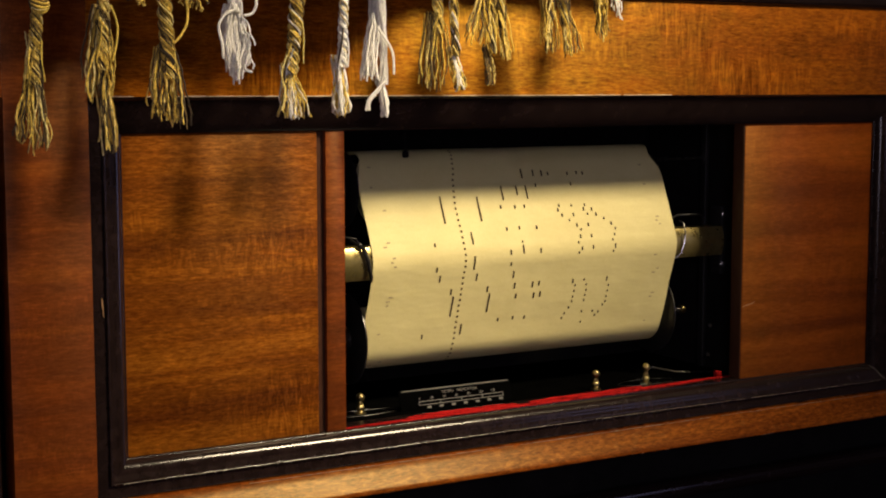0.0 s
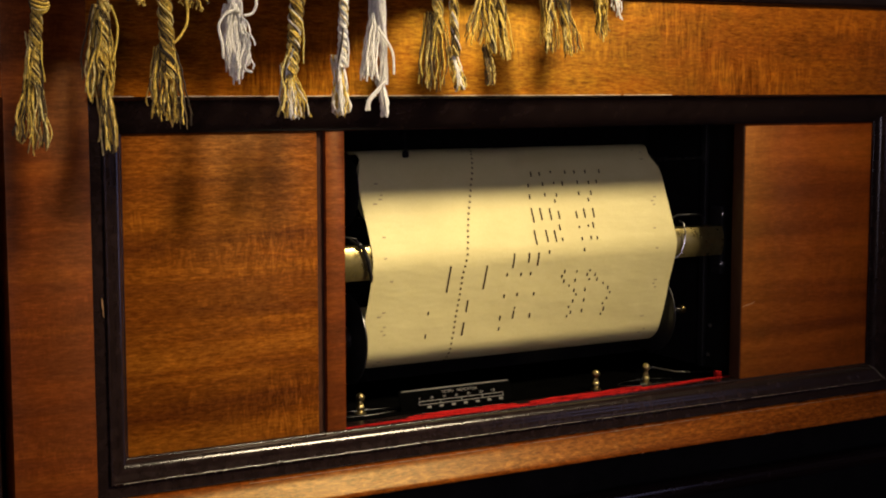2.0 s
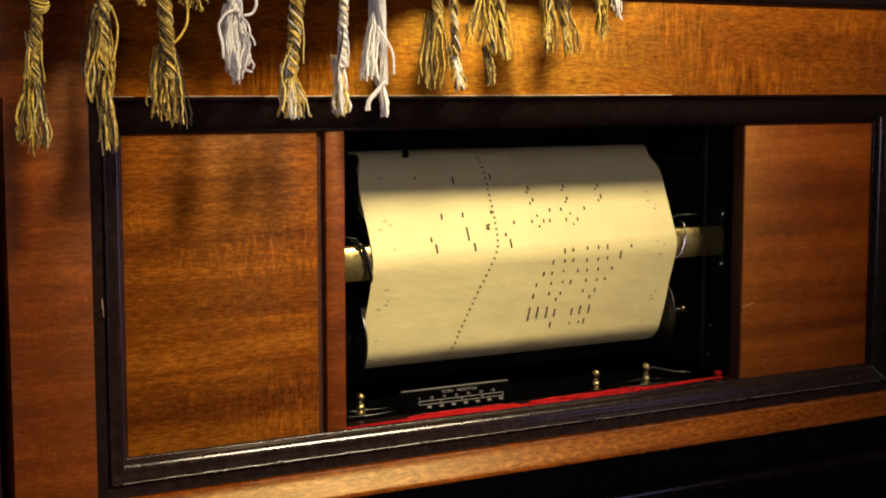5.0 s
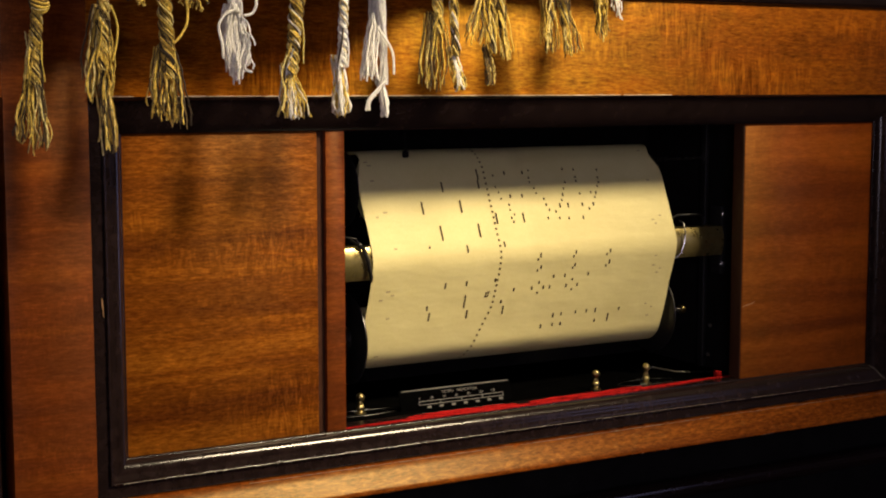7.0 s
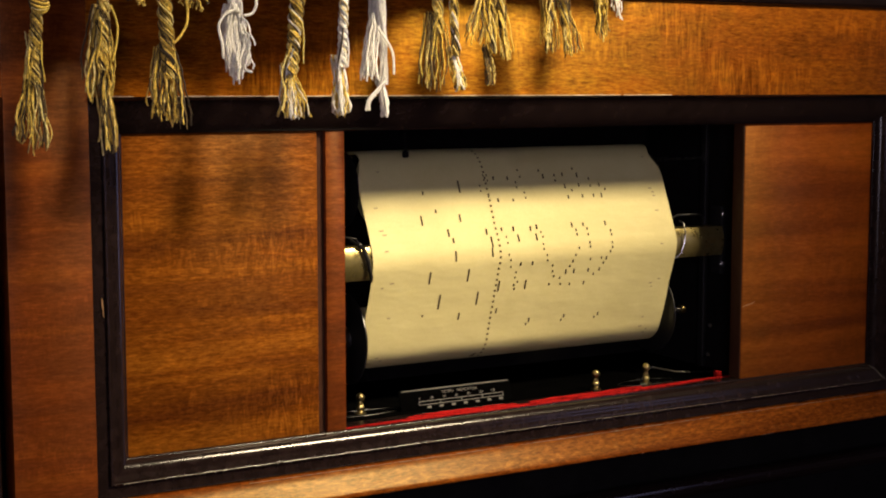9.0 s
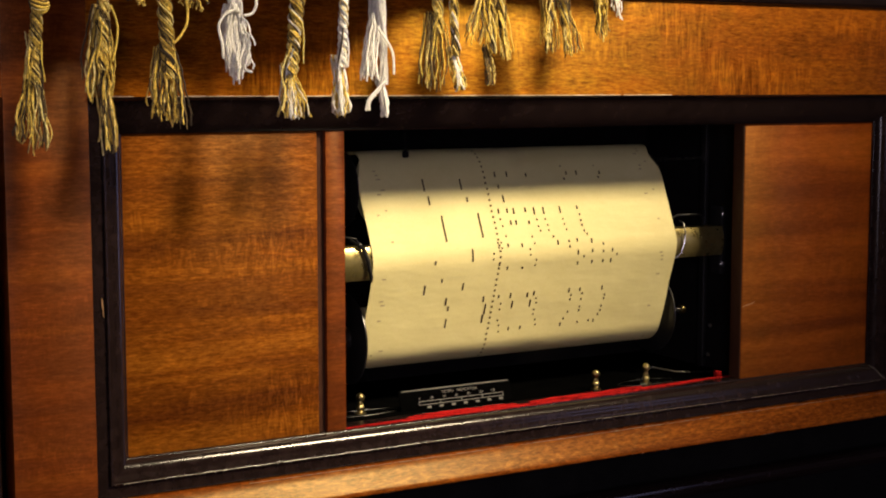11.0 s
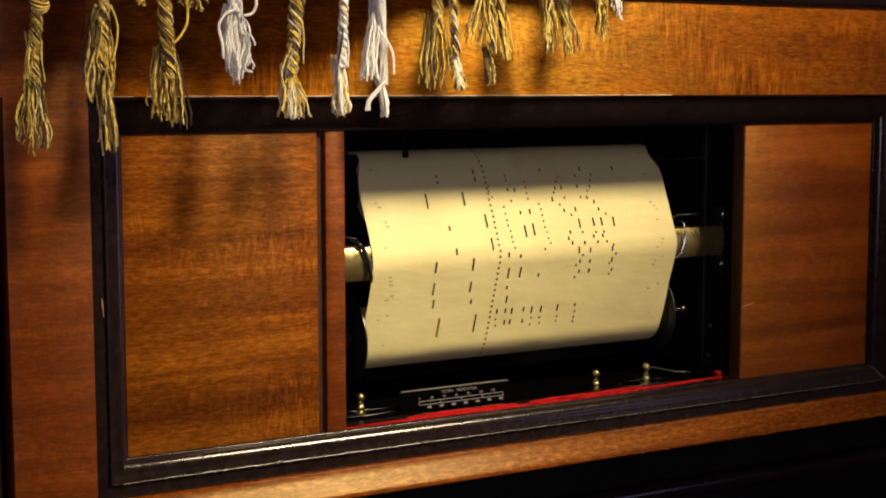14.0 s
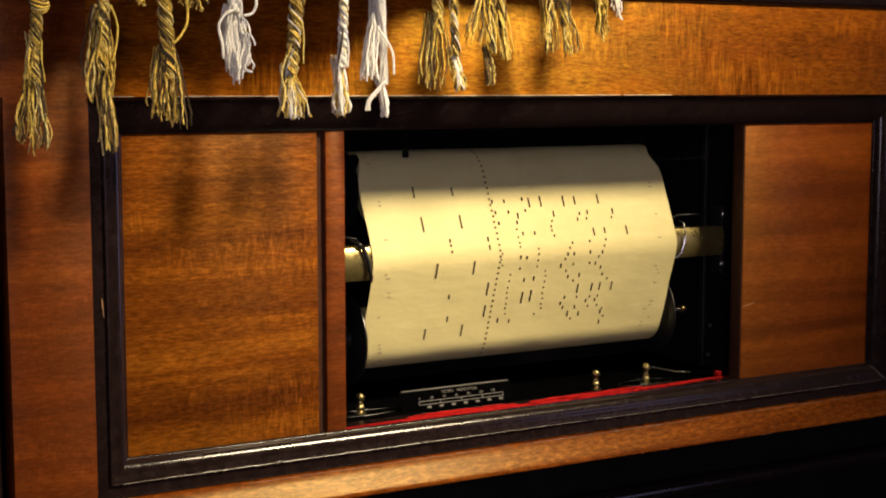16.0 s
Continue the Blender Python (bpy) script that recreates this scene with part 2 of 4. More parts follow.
def swept(profile, x0, x1, steps=24):
    """A bar along x with the given (y, z) profile."""
    bm = bmesh.new()
    rows = [[bm.verts.new((x0 + (x1 - x0) * k / steps, y, z)) for y, z in profile] for k in range(steps + 1)]
    n = len(profile)
    for p, q in zip(rows, rows[1:]):
        for i in range(n):
            bm.faces.new((p[i], p[(i + 1) % n], q[(i + 1) % n], q[i]))
    bm.faces.new(rows[0])
    bm.faces.new(rows[-1][::-1])
    bmesh.ops.recalc_face_normals(bm, faces=bm.faces[:])
    return bm


# ---------------------------------------------------------------- room


def room():
    x0, x1, y0, y1, z0, z1, t = -2.6, 3.3, -3.2, 0.62, 0.0, 3.05, 0.15
    def wall(name, *b):
        ob = part(name, boxed(*b), M_PLASTER, None, at=(0, 0, 0))
        tagged(ob, "plain warm plaster wall of the room", "wall", kind="structure")
    wall("wall_north", x0 - t, x1 + t, y1, y1 + t, z0, z1)
    ey0, ey1, ez0, ez1 = -0.98, 0.13, 0.45, 1.90
    bm = bmesh.new()
    box(bm, x1, x1 + t, y0, ey0, z0, z1)
    box(bm, x1, x1 + t, ey1, y1, z0, z1)
    box(bm, x1, x1 + t, ey0, ey1, z0, ez0)
    box(bm, x1, x1 + t, ey0, ey1, ez1, z1)
    tagged(part("wall_east", bm, M_PLASTER, None, at=(0, 0, 0)), "plain warm plaster wall with a window opening", "wall", kind="structure")
    wall("wall_west", x0 - t, x0, y0, y1, z0, z1)
    # the south wall has two window openings
    wx0, wx1, vx0, vx1, wz0, wz1 = -2.3, -1.2, 2.2, 3.1, 0.9, 2.2
    bm = bmesh.new()
    box(bm, x0 - t, wx0, y0 - t, y0, z0, z1)
    box(bm, wx1, vx0, y0 - t, y0, z0, z1)
    box(bm, vx1, x1 + t, y0 - t, y0, z0, z1)
    for a, b in ((wx0, wx1), (vx0, vx1)):
        box(bm, a, b, y0 - t, y0, z0, wz0)
        box(bm, a, b, y0 - t, y0, wz1, z1)
    tagged(part("wall_south", bm, M_PLASTER, None, at=(0, 0, 0)), "plain warm plaster wall with two window openings", "wall", kind="structure")
    tagged(part("floor", boxed(x0 - t, x1 + t, y0 - t, y1 + t, -0.1, 0.0), M_FLOOR, None, at=(0, 0, 0)), "dark wooden floor under the piano", "floor", kind="structure")
    tagged(part("ceiling", boxed(x0 - t, x1 + t, y0 - t, y1 + t, z1, z1 + 0.1), M_PLASTER, None, at=(0, 0, 0)), "plain plaster ceiling of the room", "ceiling", kind="structure")


room()

# ---------------------------------------------------------------- piano case
# opening of the panel frame, at the inner edge of its moulding
OX0, OX1, OZ0, OZ1 = -0.2012, 0.4738, -0.1134, 0.1005
MW = 0.0240
CASE_X0, CASE_X1 = -0.2782, 0.80
LID_Z = 0.197

piano = thing("player_piano", "mahogany player piano with black mouldings and an open spool box", "piano")
def moulding_profile():
    """From the inner edge outwards (distance from the opening, depth): a quarter round, a slope, a small lip and a flat."""
    round_ = [(0.0094 - 0.0083 * sin(radians(a)), 0.0112 - 0.0083 * cos(radians(a))) for a in (78, 68, 58, 50, 42, 36, 30, 24, 17, 10)]
    return ([(0.0, 0.030), (0.0, 0.0100), (0.0010, 0.0098)] + round_ +
            [(0.0083, 0.0029), (0.0088, 0.0030), (0.0100, 0.0027), (0.0116, 0.0021), (0.0130, 0.0015), (0.0134, 0.0014), (0.0136, 0.0006), (0.0139, 0.0000), (0.0143, -0.0004),
             (0.0148, -0.0005), (0.0152, -0.0002), (0.0154, 0.0006), (0.0157, 0.0016), (0.0200, 0.0013), (0.0232, 0.0010), (0.0238, 0.0004), (0.0240, 0.006)])


MOULD = moulding_profile()


def moulding(side):
    bm = bmesh.new()
    rows = []
    profile = [(0.0, 0.030), (0.0, 0.0100), (0.0006, 0.0093), (0.0080, 0.0052), (0.0160, 0.0016), (0.0218, -0.0006), (0.0226, -0.0018), (0.0233, -0.0027), (0.0239, -0.0028), (0.0243, -0.0020), (0.0243, 0.006)] if side == "top" else MOULD
    for o, y in profile:
        if side == "top":
            ends = ((OX0 - o, y, OZ1 + o), (OX1 + o, y, OZ1 + o))
        elif side == "bottom":
            ends = ((OX0 - o, y, OZ0 - o), (OX1 + o, y, OZ0 - o))
        elif side == "left":
            ends = ((OX0 - o, y, OZ0 - o), (OX0 - o, y, OZ1 + o))
        else:
            ends = ((OX1 + o, y, OZ0 - o), (OX1 + o, y, OZ1 + o))
        a, b = Vector(ends[0]), Vector(ends[1])
        rows.append([bm.verts.new(a.lerp(b, k / 12)) for k in range(13)])
    for r, s in zip(rows, rows[1:]):
        for k in range(12):
            bm.faces.new((r[k], r[k + 1], s[k + 1], s[k]))
    bm.faces.new([r[0] for r in rows])
    bm.faces.new([r[-1] for r in rows][::-1])
    bmesh.ops.recalc_face_normals(bm, faces=bm.faces[:])
    return bm


def piano_case():
    th = 0.028
    # face frame: rails and stiles butted round the moulding
    ox0, ox1, oz0, oz1 = OX0 - MW, OX1 + MW, OZ0 - MW, OZ1 + MW
    part("top_rail", boxed(ox0 + 0.0002, CASE_X1, 0.0, th, oz1, LID_Z, bevel=0.0002), M_RAIL, piano, "figured mahogany top rail", True)
    part("bottom_rail", swept([(0.028, -0.1384), (0.0006, -0.1382), (-0.0008, -0.1386), (-0.0020, -0.1396), (-0.0058, -0.1452), (-0.0098, -0.1514), (-0.0118, -0.1540), (-0.0126, -0.1556),
                               (-0.0124, -0.1570), (-0.0110, -0.1580), (0.028, -0.1584)], ox0 - 0.0005, CASE_X1), M_SILL, piano, "mahogany bottom rail with a sloping face", True)
    part("stile", boxed(CASE_X0, ox0, 0.0, th, -0.30, LID_Z, bevel=0.0002), M_STILE, piano, "reddish mahogany stile", True)
    part("corner_block", boxed(-0.345, CASE_X0 - 0.0001, 0.0001, th - 0.008, oz1, LID_Z - 0.0005, bevel=0.0002), M_STILE, piano, "reddish mahogany corner block", True)
    part("stile", boxed(ox1, CASE_X1, 0.0, th, oz0, oz1 - 0.0003, bevel=0.001), M_STILE, piano, "", True)
    for side in ("top", "bottom", "left", "right"):
        part("moulding", moulding(side), M_BLACK, piano, "ebonised black picture-frame moulding", True)
    bm = bmesh.new()
    tube(bm, [(-0.2193, 0.0004, -0.0040), (-0.2190, 0.0004, -0.0085), (-0.2187, 0.0004, -0.0120), (-0.2184, 0.0004, -0.0165)], [0.0002, 0.0006, 0.0004, 0.0002], 6)
    part("chip", bm, M_SCRATCH, piano, "pale chip in the black moulding")
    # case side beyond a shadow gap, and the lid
    # a pale line on the upper edge of the top moulding, in broken stretches
    uneven = random.Random(5)
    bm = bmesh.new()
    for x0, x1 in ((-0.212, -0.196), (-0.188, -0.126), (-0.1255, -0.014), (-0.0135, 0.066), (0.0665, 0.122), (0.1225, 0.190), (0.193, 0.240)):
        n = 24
        tube(bm, [(x0 + (x1 - x0) * k / n, -0.0027, oz1 + 0.0003) for k in range(n + 1)], [0.00024 + 0.00024 * uneven.random() * sin(pi * (k + 0.5) / (n + 1)) ** 0.3 for k in range(n + 1)], 6)
    part("pale_edge", bm, M_PALE, piano, "pale broken line along the edge of the black moulding")
    # pale lines painted as highlights: bottom moulding's lip, upper edge of the rail below
    bm = bmesh.new()
    for y, z, x0, x1, r in ((-0.0004, OZ0 - 0.0146, -0.208, 0.482, 0.00022), (-0.0016, oz0 - 0.0018, -0.120, 0.640, 0.00024)):
        n = 220
        for p, q in ((0, 62), (64, 118), (121, 170), (172, n)):
            tube(bm, [(x0 + (x1 - x0) * k / n, y, z) for k in range(p, q + 1)], [r * (0.35 + 0.9 * uneven.random()) for k in range(p, q + 1)], 5)
    # and the worn mitre at the far corner
    tube(bm, [(OX1 + o, y - 0.0002, OZ0 - o) for o, y in ((0.0016, 0.0080), (0.0040, 0.0042), (0.0074, 0.0030), (0.0110, 0.0023), (0.0140, -0.0001))], [0.0002, 0.0005, 0.0004, 0.0005, 0.0003], 5)
    part("pale_edge", bm, M_GLINT_WEAR, piano, "greyish painted highlights on the lower edges, with a worn mitre")
    part("case_side", boxed(-0.345, CASE_X0 - 0.012, -0.02, 0.50, -H, 0.1235, bevel=0.003), M_BLACK, piano, "dark case side", True)
    part("gap_board", boxed(CASE_X0 - 0.012, CASE_X0 - 0.0005, 0.024, 0.05, -H, 0.1235), M_BOX, piano)
    part("case_side", boxed(CASE_X1, CASE_X1 + 0.06, -0.02, 0.50, -H, LID_Z, bevel=0.003), M_BLACK, piano, "dark case side", True)
    part("lid", boxed(-0.37, CASE_X1 + 0.08, -0.004, 0.52, LID_Z, LID_Z + 0.024, bevel=0.005, seg=3), M_BLACK, piano, "dark polished lid", True)
    part("back", boxed(-0.345, CASE_X1 + 0.06, 0.50, 0.52, -H, LID_Z), M_BOX, piano)
    # below the rail: a recessed dark fall board, the key shelf and the lower case
    part("fall_board", boxed(CASE_X0 + 0.06, CASE_X1, 0.110, 0.130, -0.34, -0.13, bevel=0.002), M_BOX, piano, "dark fall board", True)
    part("fall_strip", boxed(CASE_X0 + 0.06, CASE_X1, 0.092, 0.110, -0.240, -0.222, bevel=0.008, seg=6), M_BLACK, piano, "", True)
    part("key_shelf", boxed(CASE_X0 - 0.06, CASE_X1, -0.10, 0.40, -0.42, -0.34, bevel=0.006), M_BLACK, piano, "dark key shelf", True)
    part("lower_panel", boxed(CASE_X0 - 0.06, CASE_X1, 0.06, 0.09, -H, -0.42), M_STILE, piano)


piano_case()


def sliding_doors():
    yf, yb = 0.0112, 0.0245
    z0, z1 = OZ0 - 0.006, OZ1 + 0.006
    d = part("sliding_door", boxed(OX0 - 0.006, -0.0612, yf, yb, z0, z1, bevel=0.0006), M_DOOR, piano, "figured mahogany sliding door", True)
    part("door_edge", boxed(-0.0612, -0.0550, yf + 0.003, yb, z0, z1), M_EDGE, d, "dark groove beside the edge strip")
    part("edge_strip", boxed(-0.0550, -0.0400, yf - 0.0006, yb, z0, z1, bevel=0.0008), M_STILE, d, "plain mahogany edge strip", True)
    d = part("sliding_door", boxed(0.3290, OX1 + 0.006, yf, yb, z0, z1, bevel=0.0010), M_DOOR_PLAIN, piano, "plain-grained mahogany sliding door with a scratch", True)
    part("edge_strip", boxed(0.3280, 0.3290, yf + 0.0006, yb, z0, z1, bevel=0.0003), M_EDGE, d, "", True)
    # an old scratch in the varnish
    bm = bmesh.new()
    tube(bm, [(0.3290, yf, -0.0524), (0.3345, yf, -0.0512), (0.3400, yf, -0.0502), (0.3432, yf, -0.0488)], [0.00012, 0.0003, 0.00022, 0.0001], 6)
    part("scratch", bm, M_SCRATCH, d, "pale scratch in the varnish")


sliding_doors()

# ---------------------------------------------------------------- spool box
BX0, BX1, BY1 = -0.052, 0.345, 0.165
FLOOR = -0.1150


def spool_box():
    part("box_floor", boxed(BX0, BX1, 0.028, BY1, FLOOR - 0.012, FLOOR), M_PLATE, piano, "black spool box floor")
    part("box_back", boxed(BX0, BX1, BY1, BY1 + 0.012, FLOOR - 0.012, 0.150), M_BOX, piano)
    part("box_top", boxed(BX0, BX1, 0.029, BY1, 0.138, 0.150), M_BOX, piano)
    part("box_side", boxed(BX0 - 0.012, BX0, 0.029, BY1 + 0.012, FLOOR - 0.012, 0.150), M_BOX, piano)
    part("box_side", boxed(BX1, BX1 + 0.012, 0.029, BY1 + 0.012, FLOOR - 0.012, 0.150), M_BOX, piano)


spool_box()

# paper path in (y, z): supply roll, tracker bar, take-up roll
ROLL_A = (0.0920, 0.0535, 0.0285)
ROLL_B = (0.0843, -0.0619, 0.0240)
SKEW = -0.05                # the paper drifts aside away from the bar
BAR = (0.0720, 0.0000, 0.0275)
PAPER_X0, PAPER_X1 = 0.0, 0.286


def tangent_angle(c0, c1, sign):
    """Direction angle of the outward normal shared by two circles, on the front side."""
    dy, dz = c1[0] - c0[0], c1[1] - c0[1]
    dist = sqrt(dy * dy + dz * dz)
    base = atan2(dz, dy)
    return base + sign * math.acos((c0[2] - c1[2]) / dist)


NA = tangent_angle(ROLL_A, BAR, -1)
NB = tangent_angle(BAR, ROLL_B, -1)


def on(c, ang, lift=0.0):
    return c[0] + (c[2] + lift) * cos(ang), c[1] + (c[2] + lift) * sin(ang)


def norm(a):
    return a % tau


START_ANG = radians(62)      # where the visible path begins, on the back of the supply roll
NA, NB = norm(NA), norm(NB)
END_ANG = NB + radians(100)  # where it ends, under the take-up roll
LEN_A = (NA - START_ANG) * ROLL_A[2]
PA, PB = on(ROLL_A, NA), on(BAR, NA)
PC, PD = on(BAR, NB), on(ROLL_B, NB)
LEN_AB = math.dist(PA, PB)
LEN_BAR = (NB - NA) * BAR[2]
LEN_CD = math.dist(PC, PD)
LEN_B = (END_ANG - NB) * ROLL_B[2]
PATH_LEN = LEN_A + LEN_AB + LEN_BAR + LEN_CD + LEN_B
S_BAR = LEN_A + LEN_AB + LEN_BAR / 2


def drift(s):
    return SKEW * min(abs(s - S_BAR), 0.075)


def path(s):
    """Place (y, z) and outward normal angle at the length s down the paper; wound turns lie under the outer one."""
    if s < LEN_A:
        ang = START_ANG + s / ROLL_A[2]
        under = min(max(-s, 0.0) * 0.06, 0.012)
        return (*on(ROLL_A, ang, -under), ang)
    s -= LEN_A
    if s < LEN_AB:
        k = s / LEN_AB
        return PA[0] + (PB[0] - PA[0]) * k, PA[1] + (PB[1] - PA[1]) * k, NA
    s -= LEN_AB
    if s < LEN_BAR:
        ang = NA + s / BAR[2]
        return (*on(BAR, ang), ang)
    s -= LEN_BAR
    if s < LEN_CD:
        k = s / LEN_CD
        return PC[0] + (PD[0] - PC[0]) * k, PC[1] + (PD[1] - PC[1]) * k, NB
    s -= LEN_CD
    ang = NB + s / ROLL_B[2]
    under = min(max(s - LEN_B, 0.0) * 0.06, 0.012)
    return (*on(ROLL_B, ang, -under), ang)


roll = thing("music_roll", "cream perforated paper music roll running over a brass bar", "music roll")


def smooth(a, b, v):
    k = min(max((v - a) / (b - a), 0.0), 1.0)
    return k * k * (3 - 2 * k)


def inset(s, u):
    """How far the sheet's edges lie in: the upper turns have wandered off one flange, and the other edge is a little curled."""
    return 0.0085 * smooth(0.058, 0.026, s) * max(0.0, 1 - u / 0.5) - 0.0058 * math.exp(-((s - 0.036) / 0.011) ** 2) * max(0.0, (u - 0.7) / 0.3)


def paper_sheet():
    """The sheet from roll to roll, with a little ripple towards its edges."""
    bm = bmesh.new()
    nx, ns = 72, 130
    grid = []
    for j in range(ns + 1):
        s = PATH_LEN * j / ns
        y, z, a = path(s)
        row = []
        for i in range(nx + 1):
            u = i / nx
            x = PAPER_X0 + (PAPER_X1 - PAPER_X0) * u
            edge = max(0.0, 1 - min(u, 1 - u) / 0.06)
            x += drift(s) + inset(s, u) + 0.0008 * edge * noise.noise(Vector((s * 40, u * 2, 3.3)))
            w = 0.00015 * noise.noise(Vector((x * 22, s * 30, 1.7))) * (1.0 + 2.0 * edge)
            row.append(bm.verts.new((x, y + w * cos(a), z + w * sin(a))))
        grid.append(row)
    for j in range(ns):
        for i in range(nx):
            bm.faces.new((grid[j][i], grid[j][i + 1], grid[j + 1][i + 1], grid[j + 1][i]))
    bmesh.ops.recalc_face_normals(bm, faces=bm.faces[:])
    ob = part("paper", bm, M_PAPER, roll, "cream paper sheet", True)
    return ob


paper_sheet()


def wound(name, c, x_in):
    bm = lathe(bmesh.new(), (0, 0, 0), "X", [(PAPER_X0 + x_in, 0.006), (PAPER_X0 + x_in, c[2] - 0.0007), (PAPER_X1 - 0.0090, c[2] - 0.0007), (PAPER_X1 - 0.0090, 0.006)], 48)
    return part(name, bm, M_PAPER, roll, "", True, at=(0, c[0], c[1] + H))


SUPPLY = wound("supply_roll", ROLL_A, 0.0220)
TAKEUP = wound("take_up_roll", ROLL_B, 0.0040)

